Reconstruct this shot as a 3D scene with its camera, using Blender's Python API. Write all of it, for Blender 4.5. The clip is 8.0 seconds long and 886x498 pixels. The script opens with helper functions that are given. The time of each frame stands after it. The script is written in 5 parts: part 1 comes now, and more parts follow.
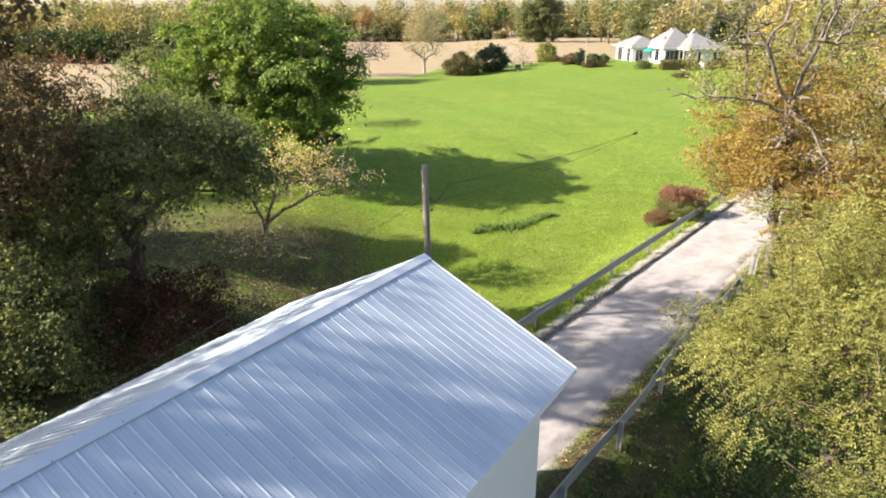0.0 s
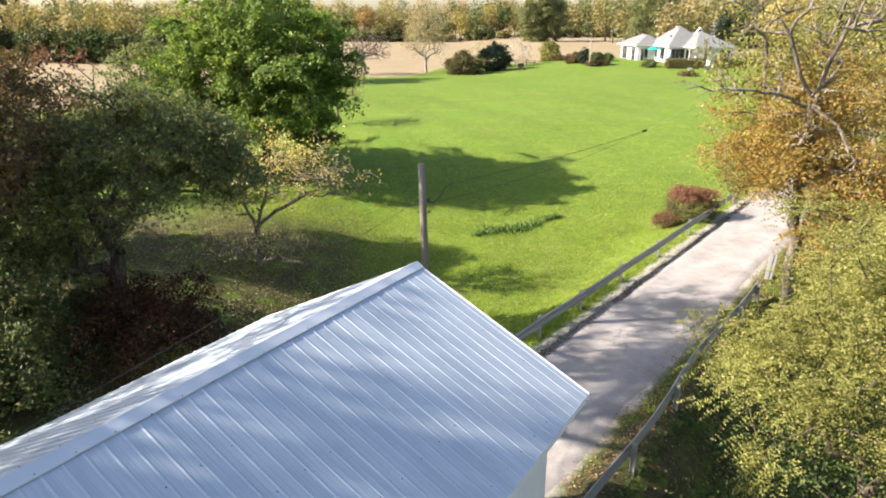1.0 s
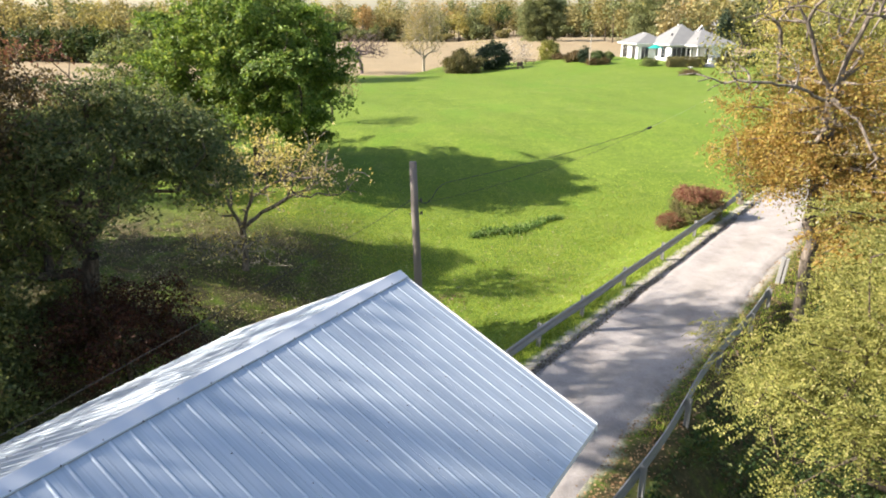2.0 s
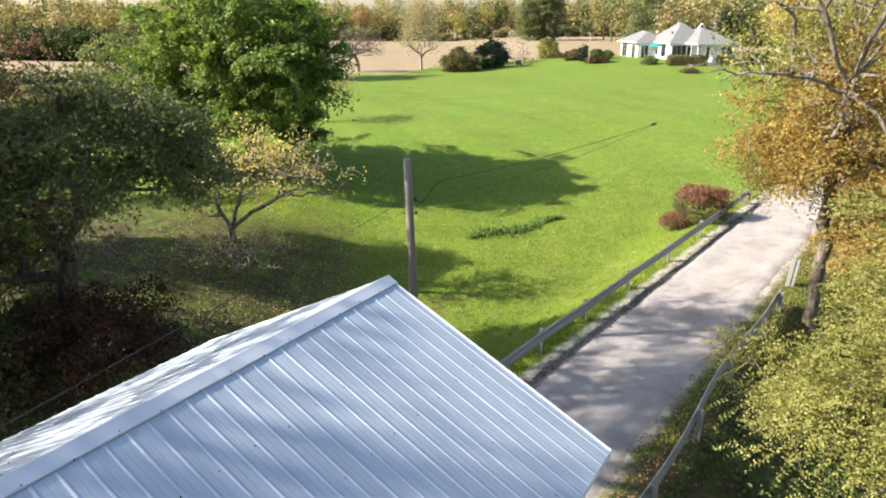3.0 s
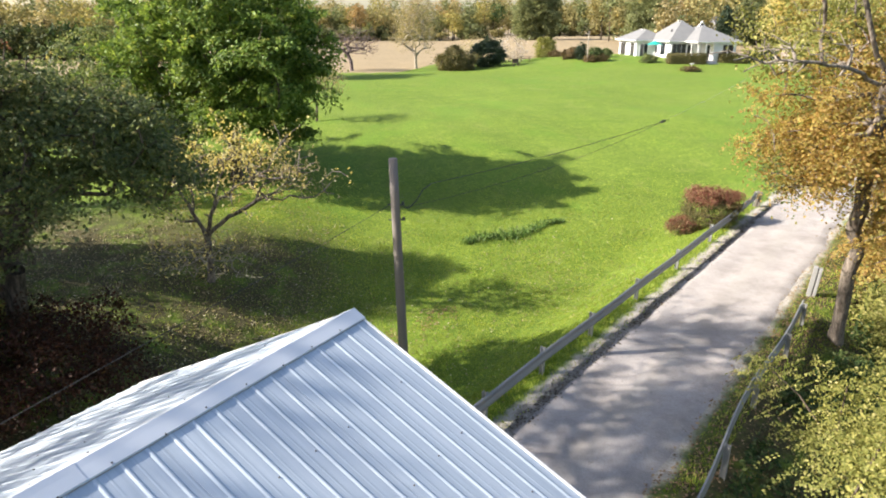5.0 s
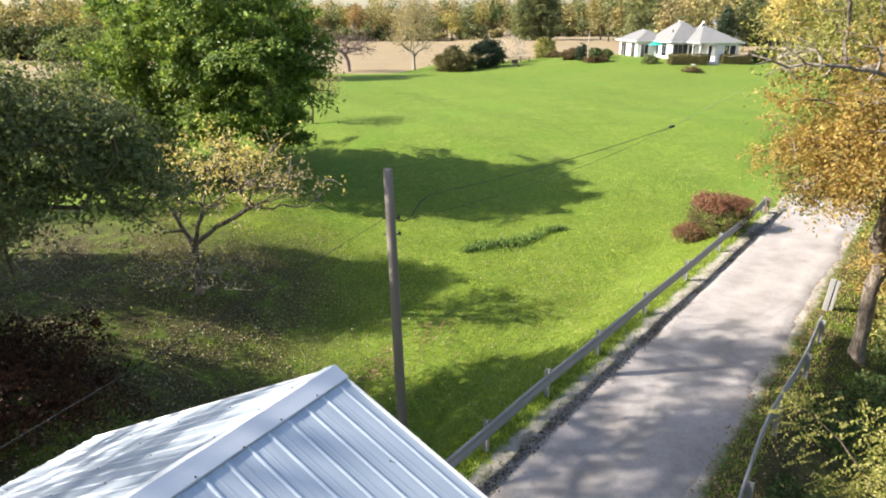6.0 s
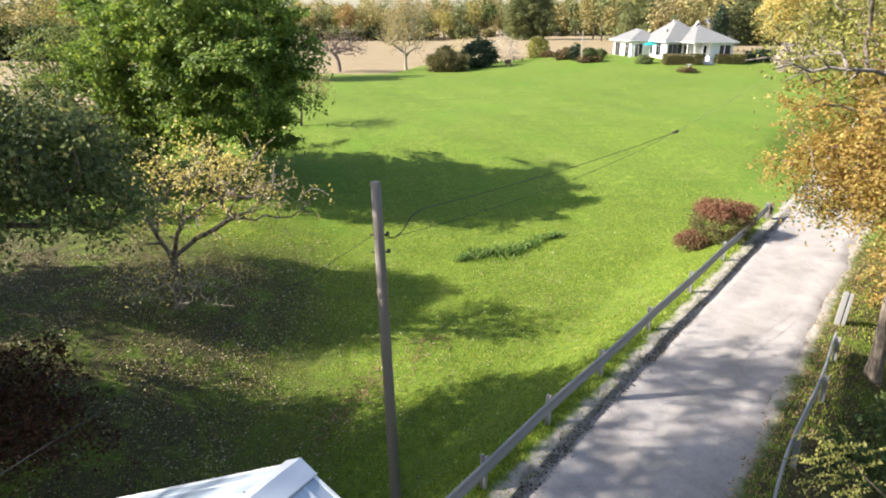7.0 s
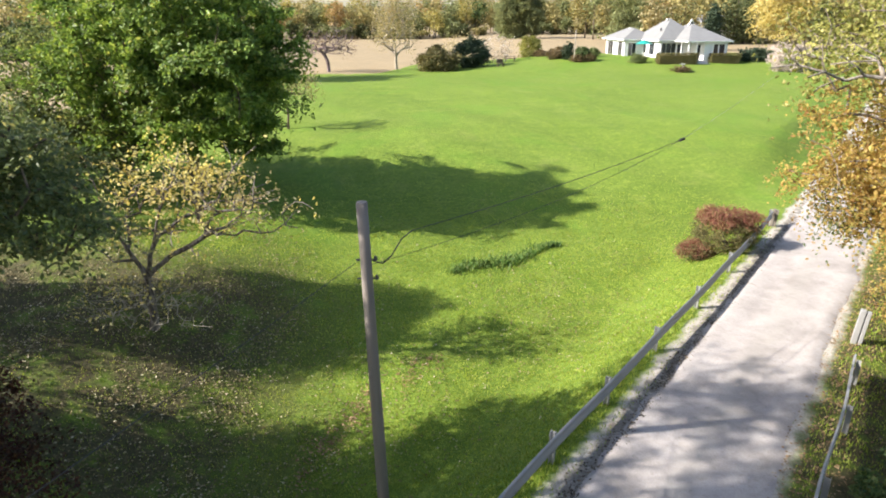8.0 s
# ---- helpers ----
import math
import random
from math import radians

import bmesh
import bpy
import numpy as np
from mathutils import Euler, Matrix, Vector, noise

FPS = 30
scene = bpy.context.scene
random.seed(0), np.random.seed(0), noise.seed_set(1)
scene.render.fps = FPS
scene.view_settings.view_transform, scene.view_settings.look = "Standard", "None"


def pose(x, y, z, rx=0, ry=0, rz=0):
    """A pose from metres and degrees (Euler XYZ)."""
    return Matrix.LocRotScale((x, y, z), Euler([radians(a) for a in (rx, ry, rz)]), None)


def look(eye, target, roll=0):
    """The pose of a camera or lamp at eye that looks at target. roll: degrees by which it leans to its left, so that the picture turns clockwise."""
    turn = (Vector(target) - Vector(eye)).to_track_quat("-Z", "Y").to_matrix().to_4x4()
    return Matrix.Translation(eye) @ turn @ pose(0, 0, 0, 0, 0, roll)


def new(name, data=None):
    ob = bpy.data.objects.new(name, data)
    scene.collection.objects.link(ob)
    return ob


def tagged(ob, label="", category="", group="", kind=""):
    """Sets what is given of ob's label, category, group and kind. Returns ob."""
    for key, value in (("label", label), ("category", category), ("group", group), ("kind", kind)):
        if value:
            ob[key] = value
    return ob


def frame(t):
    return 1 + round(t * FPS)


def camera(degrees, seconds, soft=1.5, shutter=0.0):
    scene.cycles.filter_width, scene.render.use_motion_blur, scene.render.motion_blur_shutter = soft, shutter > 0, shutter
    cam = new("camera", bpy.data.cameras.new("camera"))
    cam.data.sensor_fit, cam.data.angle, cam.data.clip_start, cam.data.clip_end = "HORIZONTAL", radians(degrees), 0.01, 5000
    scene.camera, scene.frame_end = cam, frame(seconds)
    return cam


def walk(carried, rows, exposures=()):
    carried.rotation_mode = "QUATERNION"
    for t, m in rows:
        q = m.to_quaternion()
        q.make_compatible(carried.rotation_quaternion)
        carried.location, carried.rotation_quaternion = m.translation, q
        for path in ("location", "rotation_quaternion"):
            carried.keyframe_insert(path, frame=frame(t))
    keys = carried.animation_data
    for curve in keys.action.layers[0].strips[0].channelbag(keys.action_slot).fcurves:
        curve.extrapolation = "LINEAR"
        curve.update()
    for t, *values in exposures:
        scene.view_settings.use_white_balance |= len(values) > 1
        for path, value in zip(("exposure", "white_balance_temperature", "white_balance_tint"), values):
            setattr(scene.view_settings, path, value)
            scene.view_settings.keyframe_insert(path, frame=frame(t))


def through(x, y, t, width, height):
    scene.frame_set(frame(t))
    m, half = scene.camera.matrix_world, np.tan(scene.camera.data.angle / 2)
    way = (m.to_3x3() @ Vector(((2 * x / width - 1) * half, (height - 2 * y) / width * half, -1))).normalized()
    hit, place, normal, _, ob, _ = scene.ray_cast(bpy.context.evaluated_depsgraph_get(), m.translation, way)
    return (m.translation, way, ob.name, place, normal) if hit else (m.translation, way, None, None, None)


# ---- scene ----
cam = camera(68.7, 8.0, soft=1.9)
PATH = [
    (0, (0.065, -0.003, 10.993), (0.06, 1.879, 10.316), 0.0),
    (0.5, (0.114, 0.733, 10.786), (0.103, 2.616, 10.111), -0.1),
    (1, (0.214, 1.42, 10.595), (0.2, 3.303, 9.921), -0.1),
    (1.5, (0.318, 2.13, 10.406), (0.305, 4.013, 9.733), -0.1),
    (3, (0.458, 3.749, 9.906), (0.451, 5.633, 9.235), -0.1),
    (3.5, (0.474, 4.229, 9.743), (0.47, 6.113, 9.072), -0.1),
    (4, (0.545, 4.699, 9.578), (0.541, 6.584, 8.908), -0.1),
    (4.5, (0.603, 5.2, 9.47), (0.603, 7.085, 8.801), -0.1),
    (6, (0.624, 6.937, 9.476), (0.631, 8.822, 8.808), -0.1),
    (6.5, (0.624, 7.578, 9.482), (0.64, 9.463, 8.814), -0.0),
    (7, (0.63, 8.226, 9.49), (0.659, 10.111, 8.82), -0.1),
    (7.5, (0.635, 8.955, 9.536), (0.676, 10.838, 8.864), -0.1),
    (8, (0.613, 9.695, 9.574), (0.668, 11.577, 8.899), -0.1),
]
walk(cam, [(t, look(eye, target, roll)) for t, eye, target, roll in PATH], [(0.0, 1.29, 6850, 16), (3.0, 1.17, 6700, 14), (6.0, 1.16, 6650, 14), (8.0, 1.22, 6500, 14)])

# ---------------------------------------------------------------- world and sun
SUN_DIR = Vector((0.845, 0.105, -0.55)).normalized()      # the way the light travels
SUN_EL = math.asin(-SUN_DIR.z)
SUN_ROT = math.atan2(-SUN_DIR.x, -SUN_DIR.y)
world = bpy.data.worlds.new("world")
scene.world = world
world.use_nodes = True
wn = world.node_tree.nodes
sky = wn.new("ShaderNodeTexSky")
sky.sky_type = "NISHITA"
sky.sun_disc = False
sky.sun_elevation = SUN_EL
sky.sun_rotation = SUN_ROT
sky.dust_density = 1.4
wn["Background"].inputs["Strength"].default_value = 0.116
world.node_tree.links.new(sky.outputs["Color"], wn["Background"].inputs["Color"])
sun_data = bpy.data.lights.new("sun", "SUN")
sun_data.energy = 5.9
sun_data.angle = radians(0.6)
sun_data.color = (1.0, 0.94, 0.84)
sun = new("sun", sun_data)
sun.matrix_world = look((-60, -12, 45), Vector((-60, -12, 45)) + SUN_DIR)


# ---------------------------------------------------------------- materials
class Nodes:
    """A small wrapper to write node trees briefly."""

    def __init__(self, name):
        self.m = bpy.data.materials.new(name)
        self.m.use_nodes = True
        self.t = self.m.node_tree
        self.b = self.t.nodes["Principled BSDF"]
        self.out = self.t.nodes["Material Output"]

    def add(self, kind, **values):
        n = self.t.nodes.new("ShaderNode" + kind)
        for key, value in values.items():
            n.inputs[key.replace("_", " ")].default_value = value
        return n

    def link(self, a, b):
        self.t.links.new(a, b)

    def place(self):
        return self.add("NewGeometry").outputs["Position"]

    def local(self):
        return self.add("TexCoord").outputs["Object"]

    def noise(self, vec, scale, detail=4.0, rough=0.6, distortion=0.0):
        n = self.add("TexNoise", Scale=scale, Detail=detail, Roughness=rough, Distortion=distortion)
        self.link(vec, n.inputs["Vector"])
        return n.outputs["Fac"]

    def stretch(self, vec, sx, sy, sz):
        n = self.add("Mapping")
        n.inputs["Scale"].default_value = (sx, sy, sz)
        self.link(vec, n.inputs["Vector"])
        return n.outputs["Vector"]

    def ramp(self, fac, *stops):
        n = self.t.nodes.new("ShaderNodeValToRGB")
        e = n.color_ramp.elements
        while len(e) < len(stops):
            e.new(0.5)
        for el, (p, c) in zip(e, stops):
            el.position = p
            el.color = (*c, 1) if len(c) == 3 else c
        self.link(fac, n.inputs["Fac"])
        return n.outputs["Color"]

    def mix(self, fac, a, b, mode="MIX"):
        n = self.t.nodes.new("ShaderNodeMix")
        n.data_type = "RGBA"
        n.blend_type = mode
        for sock, v in ((n.inputs[0], fac), (n.inputs[6], a), (n.inputs[7], b)):
            if isinstance(v, (int, float)):
                sock.default_value = v
            elif isinstance(v, tuple):
                sock.default_value = (*v, 1)
            else:
                self.link(v, sock)
        return n.outputs[2]

    def math(self, op, a, b=0.0, c=0.0):
        n = self.t.nodes.new("ShaderNodeMath")
        n.operation = op
        for sock, v in zip(n.inputs, (a, b, c)):
            if isinstance(v, (int, float)):
                sock.default_value = v
            else:
                self.link(v, sock)
        return n.outputs[0]

    def step(self, v, lo, hi):
        n = self.t.nodes.new("ShaderNodeMapRange")
        n.interpolation_type = "SMOOTHSTEP"
        n.inputs[1].default_value, n.inputs[2].default_value = lo, hi
        self.link(v, n.inputs[0])
        return n.outputs[0]

    def bump(self, height, strength, distance):
        n = self.add("Bump", Strength=strength, Distance=distance)
        self.link(height, n.inputs["Height"])
        self.link(n.outputs["Normal"], self.b.inputs["Normal"])

    def done(self, color, rough=0.8, metal=0.0, spec=0.5):
        if isinstance(color, tuple):
            self.b.inputs["Base Color"].default_value = (*color, 1)
        else:
            self.link(color, self.b.inputs["Base Color"])
        if isinstance(rough, (int, float)):
            self.b.inputs["Roughness"].default_value = rough
        else:
            self.link(rough, self.b.inputs["Roughness"])
        self.b.inputs["Metallic"].default_value = metal
        self.b.inputs["Specular IOR Level"].default_value = spec
        return self.m


def worn(name, dark, mid, light, big=0.6, fine=9.0, rough=0.8, bump=0.3, dist=0.01, metal=0.0, stretch=(1, 1, 1)):
    """A surface with broad stains and a fine grain."""
    n = Nodes(name)
    v = n.stretch(n.local(), *stretch)
    c = n.mix(n.noise(v, big, 3), dark, light)
    g = n.noise(v, fine, 6, 0.7)
    c = n.mix(n.step(g, 0.35, 0.7), n.mix(0.5, c, mid), c)
    n.bump(g, bump, dist)
    return n.done(c, rough, metal)


def leaf_material(name, *stops, through=0.32, rough=0.5, gloss=0.2):
    """Leaves: each its own shade, letting some light through."""
    n = Nodes(name)
    rnd = n.add("NewGeometry").outputs["Random Per Island"]
    c = n.ramp(rnd, *stops)
    v = n.place()
    c = n.mix(n.math("MULTIPLY", n.step(n.noise(v, 0.5, 3), 0.4, 0.65), 0.45), c, n.mix(0.55, c, (0.02, 0.03, 0.008)))
    n.done(c, rough, 0.0, gloss)
    tr = n.add("BsdfTranslucent")
    n.link(n.mix(0.5, c, n.mix(1.0, c, (1.3, 1.15, 0.5), "MULTIPLY")), tr.inputs["Color"])
    ms = n.t.nodes.new("ShaderNodeMixShader")
    ms.inputs[0].default_value = through
    n.link(n.b.outputs[0], ms.inputs[1])
    n.link(tr.outputs[0], ms.inputs[2])
    n.link(ms.outputs[0], n.out.inputs["Surface"])
    return n.m


def lawn_edge_nodes(n, x, y):
    """1 on the ploughed field, 0 on the lawn."""
    edge = n.math("SUBTRACT", 91.0, n.math("MULTIPLY", n.step(n.math("MULTIPLY", x, -1.0), 13.0, 26.0), 28.0))
    edge = n.math("ADD", edge, n.math("MULTIPLY", n.step(x, -6.0, 2.0), 20.0))
    wob = n.math("MULTIPLY", n.math("SUBTRACT", n.noise(n.place(), 0.25, 4), 0.5), 5.0)
    return n.step(n.math("ADD", n.math("SUBTRACT", y, edge), wob), -0.6, 0.6)


def ground_material():
    n = Nodes("ground")
    p = n.place()
    sep = n.add("SeparateXYZ")
    n.link(p, sep.inputs[0])
    x, y = sep.outputs[0], sep.outputs[1]
    fine = n.noise(p, 14.0, 5, 0.75)
    mid = n.noise(p, 1.3, 4, 0.6)
    big = n.noise(p, 0.11, 3, 0.5)
    grass = n.ramp(mid, (0.25, (0.18, 0.254, 0.034)), (0.55, (0.283, 0.373, 0.05)), (0.8, (0.38, 0.447, 0.076)))
    grass = n.mix(n.step(big, 0.42, 0.62), grass, n.mix(0.6, grass, (0.30, 0.385, 0.06)))
    clump = n.noise(p, 4.5, 4, 0.7)
    grass = n.mix(n.step(clump, 0.40, 0.66), n.mix(0.5, grass, (0.07, 0.13, 0.014)), grass)
    dry = n.step(n.noise(p, 0.45, 5, 0.7), 0.54, 0.70)
    grass = n.mix(n.math("MULTIPLY", dry, 0.45), grass, (0.34, 0.36, 0.10))
    # mower passes and lush damp patches
    mown = n.noise(n.stretch(p, 0.10, 1.1, 1.0), 1.0, 4, 0.65)
    grass = n.mix(n.math("MULTIPLY", n.step(mown, 0.5, 0.64), 0.30), grass, (0.11, 0.20, 0.02))
    lush = n.step(n.noise(p, 0.13, 5, 0.62, 0.8), 0.51, 0.64)
    grass = n.mix(n.math("MULTIPLY", lush, 0.45), grass, (0.15, 0.30, 0.025))
    grass = n.mix(n.step(fine, 0.45, 0.75), n.mix(0.58, grass, (0.05, 0.10, 0.010)), grass)
    # leaf litter and bare soil under the trees
    litter = n.ramp(n.noise(p, 6.0, 6, 0.8), (0.3, (0.032, 0.034, 0.014)), (0.52, (0.075, 0.068, 0.030)), (0.72, (0.16, 0.125, 0.06)))
    under = n.math("MULTIPLY", n.step(n.math("MULTIPLY", x, -1.0), 0.5, 7.0), n.step(n.math("MULTIPLY", y, -1.0), -38.0, -33.0))
    under2 = n.step(n.math("SUBTRACT", n.math("MULTIPLY", x, 0.782), n.math("MULTIPLY", y, 0.623)), -7.0, -6.1)
    under2 = n.math("MULTIPLY", under2, n.step(n.math("MULTIPLY", y, -1.0), -40.0, -30.0))
    lit = n.math("MULTIPLY", n.math("MAXIMUM", under, under2), n.step(n.noise(p, 0.9, 5, 0.7), 0.27, 0.54))
    col = n.mix(lit, grass, litter)
    # gravel and dirt that spill over the lane's verges
    s = n.math("SUBTRACT", n.math("MULTIPLY", x, 0.782), n.math("MULTIPLY", y, 0.623))
    sw = n.math("ADD", s, n.math("MULTIPLY", n.math("SUBTRACT", n.noise(p, 1.1, 4, 0.7), 0.5), 0.9))
    verge = n.math("SUBTRACT", n.step(sw, -10.85, -10.55), n.step(sw, -6.75, -6.35))
    stone = n.ramp(n.noise(p, 18.0, 5, 0.8), (0.3, (0.28, 0.255, 0.21)), (0.55, (0.45, 0.42, 0.37)), (0.75, (0.56, 0.53, 0.48)))
    col = n.mix(n.math("MULTIPLY", verge, n.step(n.noise(p, 2.3, 5, 0.7), 0.2, 0.42)), col, stone)
    # dark edge soil plus painted shade, laid where the rail's shadow falls
    soil_and_shade = n.math("SUBTRACT", n.step(sw, -10.55, -10.40), n.step(sw, -9.95, -9.8))
    col = n.mix(n.math("MULTIPLY", soil_and_shade, n.math("MULTIPLY", n.step(n.noise(p, 2.6, 5, 0.75), 0.36, 0.56), 0.6)), col, (0.09, 0.078, 0.058))
    # stubble field
    fld = n.ramp(n.noise(n.stretch(p, 0.25, 2.0, 1.0), 1.2, 5, 0.7), (0.3, (0.20, 0.155, 0.09)), (0.6, (0.315, 0.25, 0.15)), (0.8, (0.41, 0.33, 0.205)))
    col = n.mix(lawn_edge_nodes(n, x, y), col, fld)
    n.bump(n.math("ADD", fine, n.math("MULTIPLY", mid, 1.5)), 0.9, 0.06)
    return n.done(col, 0.9, 0.0, 0.2)


def gravel_material():
    n = Nodes("gravel")
    p = n.place()
    sep = n.add("SeparateXYZ")
    n.link(p, sep.inputs[0])
    s = n.math("SUBTRACT", n.math("MULTIPLY", sep.outputs[0], 0.782), n.math("MULTIPLY", sep.outputs[1], 0.623))
    grain = n.noise(p, 26.0, 5, 0.8)
    patch = n.noise(p, 0.7, 5, 0.65)
    col = n.ramp(patch, (0.3, (0.285, 0.26, 0.24)), (0.52, (0.41, 0.382, 0.36)), (0.78, (0.50, 0.472, 0.45)))
    col = n.mix(n.step(grain, 0.3, 0.7), n.mix(0.35, col, (0.14, 0.13, 0.12)), col)
    pits = n.step(n.noise(n.stretch(p, 1, 1, 1), 2.2, 4, 0.6), 0.63, 0.72)
    col = n.mix(n.math("MULTIPLY", pits, 0.55), col, (0.20, 0.18, 0.16))
    scuff = n.step(n.noise(n.stretch(p, 1, 1, 1), 5.5, 5, 0.75), 0.5, 0.68)
    col = n.mix(n.math("MULTIPLY", scuff, 0.35), col, (0.24, 0.22, 0.195))
    away = n.math("ABSOLUTE", n.math("ADD", s, 8.38))
    centre = n.math("SUBTRACT", 1.0, n.step(n.math("ABSOLUTE", n.math("SUBTRACT", away, 0.05)), 0.05, 0.5))
    col = n.mix(n.math("MULTIPLY", centre, n.math("MULTIPLY", patch, 0.4)), col, (0.30, 0.285, 0.24))
    n.bump(n.math("ADD", grain, n.math("MULTIPLY", patch, 2.0)), 0.7, 0.02)
    return n.done(col, 0.92, 0.0, 0.2)


def roof_metal():
    """Galvanised sheet, dulled, with streaks that run down the slope."""
    n = Nodes("roof_metal")
    v = n.local()
    streak = n.noise(n.stretch(v, 9.0, 0.35, 1.0), 1.0, 5, 0.7)
    cloud = n.noise(n.stretch(v, 0.8, 0.5, 1.0), 1.0, 3)
    rnd = n.add("ObjectInfo").outputs["Random"]
    col = n.ramp(streak, (0.25, (0.345, 0.41, 0.465)), (0.5, (0.455, 0.525, 0.585)), (0.75, (0.60, 0.66, 0.705)))
    col = n.mix(n.step(cloud, 0.42, 0.66), col, n.mix(0.3, col, (0.30, 0.36, 0.42)))
    rust = n.step(n.noise(n.stretch(v, 5.0, 0.5, 1.0), 1.1, 5, 0.7), 0.66, 0.76)
    col = n.mix(n.math("MULTIPLY", rust, 0.35), col, (0.30, 0.25, 0.20))
    col = n.mix(n.math("MULTIPLY", rnd, 0.12), col, (0.30, 0.33, 0.38))
    rough = n.math("ADD", 0.42, n.math("MULTIPLY", streak, 0.22))
    n.bump(n.math("ADD", streak, cloud), 0.12, 0.01)
    return n.done(col, rough, 0.35)


def bark(name, dark, light):
    n = Nodes(name)
    v = n.local()
    g = n.noise(n.stretch(v, 6, 6, 1.2), 2.0, 6, 0.7)
    c = n.mix(n.step(g, 0.35, 0.7), dark, light)
    c = n.mix(n.math("MULTIPLY", n.step(n.noise(v, 0.8, 3), 0.5, 0.7), 0.4), c, n.mix(0.5, c, (0.10, 0.11, 0.06)))
    n.bump(g, 0.8, 0.03)
    return n.done(c, 0.9, 0.0, 0.2)


GROUND = ground_material()
GRAVEL = gravel_material()
METAL = roof_metal()
BARK = bark("bark_brown", (0.05, 0.038, 0.026), (0.17, 0.135, 0.10))
BARK_GREY = bark("bark_grey", (0.11, 0.095, 0.075), (0.34, 0.30, 0.25))
BARK_RIDGED = bark("bark_ridged", (0.08, 0.066, 0.052), (0.29, 0.245, 0.20))
BARK_CRAB = bark("bark_crab", (0.06, 0.048, 0.042), (0.30, 0.26, 0.23))
BARK_PALE = bark("bark_pale", (0.22, 0.195, 0.15), (0.46, 0.41, 0.33))
WHITE_BOARD = worn("white_board", (0.72, 0.72, 0.71), (0.78, 0.78, 0.77), (0.86, 0.86, 0.855), 0.8, 14, 0.6, 0.2, 0.004, stretch=(1, 1, 0.2))
RAIL_METAL = worn("rail_metal", (0.20, 0.205, 0.205), (0.25, 0.255, 0.255), (0.34, 0.345, 0.345), 1.5, 18, 0.55, 0.15, 0.004, 0.35)
POST_METAL = worn("post_metal", (0.24, 0.242, 0.235), (0.30, 0.302, 0.295), (0.40, 0.402, 0.395), 2.0, 20, 0.6, 0.15, 0.003, 0.2)
POLE_WOOD = worn("pole_wood", (0.115, 0.098, 0.082), (0.17, 0.146, 0.125), (0.28, 0.245, 0.215), 1.2, 16, 0.85, 0.5, 0.01, stretch=(3, 3, 0.15))
OLD_WOOD = worn("old_wood", (0.10, 0.085, 0.07), (0.16, 0.14, 0.12), (0.26, 0.23, 0.20), 1.0, 12, 0.85, 0.4, 0.01, stretch=(1, 1, 0.2))
# paler copy of the roof metal; the cap's brightness is put into its colour
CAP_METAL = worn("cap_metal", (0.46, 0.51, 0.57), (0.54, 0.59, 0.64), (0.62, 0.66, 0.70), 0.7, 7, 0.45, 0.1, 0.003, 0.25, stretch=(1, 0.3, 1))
BROWN_WOOD = worn("brown_wood", (0.05, 0.035, 0.022), (0.09, 0.06, 0.04), (0.15, 0.105, 0.07), 1.0, 12, 0.8, 0.3, 0.008)
CABLE = worn("cable", (0.012, 0.012, 0.012), (0.02, 0.02, 0.02), (0.03, 0.03, 0.03), 3, 30, 0.6, 0.1, 0.002)
DARK_STEEL = worn("dark_steel", (0.05, 0.05, 0.05), (0.07, 0.07, 0.07), (0.11, 0.10, 0.10), 3, 30, 0.6, 0.1, 0.002, 0.6)
CONCRETE = worn("concrete", (0.40, 0.385, 0.36), (0.47, 0.455, 0.43), (0.56, 0.545, 0.52), 0.9, 16, 0.9, 0.3, 0.008)
SHINGLE = worn("pale_shingle", (0.13, 0.135, 0.135), (0.17, 0.174, 0.172), (0.235, 0.238, 0.23), 0.9, 4.0, 0.85, 0.4, 0.02)
HOUSE_WHITE = worn("house_white", (0.60, 0.61, 0.62), (0.65, 0.66, 0.66), (0.70, 0.71, 0.71), 0.4, 6.0, 0.7, 0.1, 0.005)
TRIM_WHITE = worn("trim_white", (0.74, 0.74, 0.73), (0.78, 0.78, 0.77), (0.84, 0.84, 0.83), 0.6, 8.0, 0.5, 0.1, 0.003)
GREY_SHINGLE = worn("grey_shingle", (0.16, 0.165, 0.175), (0.20, 0.205, 0.215), (0.27, 0.275, 0.285), 0.5, 6.0, 0.85, 0.4, 0.02)
TEAL = worn("teal_cloth", (0.0, 0.22, 0.19), (0.0, 0.27, 0.23), (0.01, 0.33, 0.28), 2.0, 20, 0.8, 0.1, 0.004)


def glass_material():
    n = Nodes("window_glass")
    return n.done((0.02, 0.024, 0.028), 0.08, 0.0, 0.6)


GLASS = glass_material()
LEAF_MAPLE = leaf_material("leaf_green", (0.0, (0.10, 0.165, 0.04)), (0.55, (0.17, 0.275, 0.055)), (0.9, (0.275, 0.375, 0.08)), (1.0, (0.41, 0.44, 0.12)), through=0.42, gloss=0.25)
LEAF_OAK = leaf_material("leaf_olive", (0.0, (0.085, 0.12, 0.047)), (0.5, (0.15, 0.195, 0.078)), (0.92, (0.24, 0.275, 0.11)), (1.0, (0.40, 0.34, 0.13)), through=0.45, gloss=0.3)
LEAF_BROWN = leaf_material("leaf_brown", (0.0, (0.075, 0.062, 0.034)), (0.5, (0.14, 0.105, 0.05)), (0.85, (0.21, 0.135, 0.068)), (1.0, (0.29, 0.22, 0.09)))
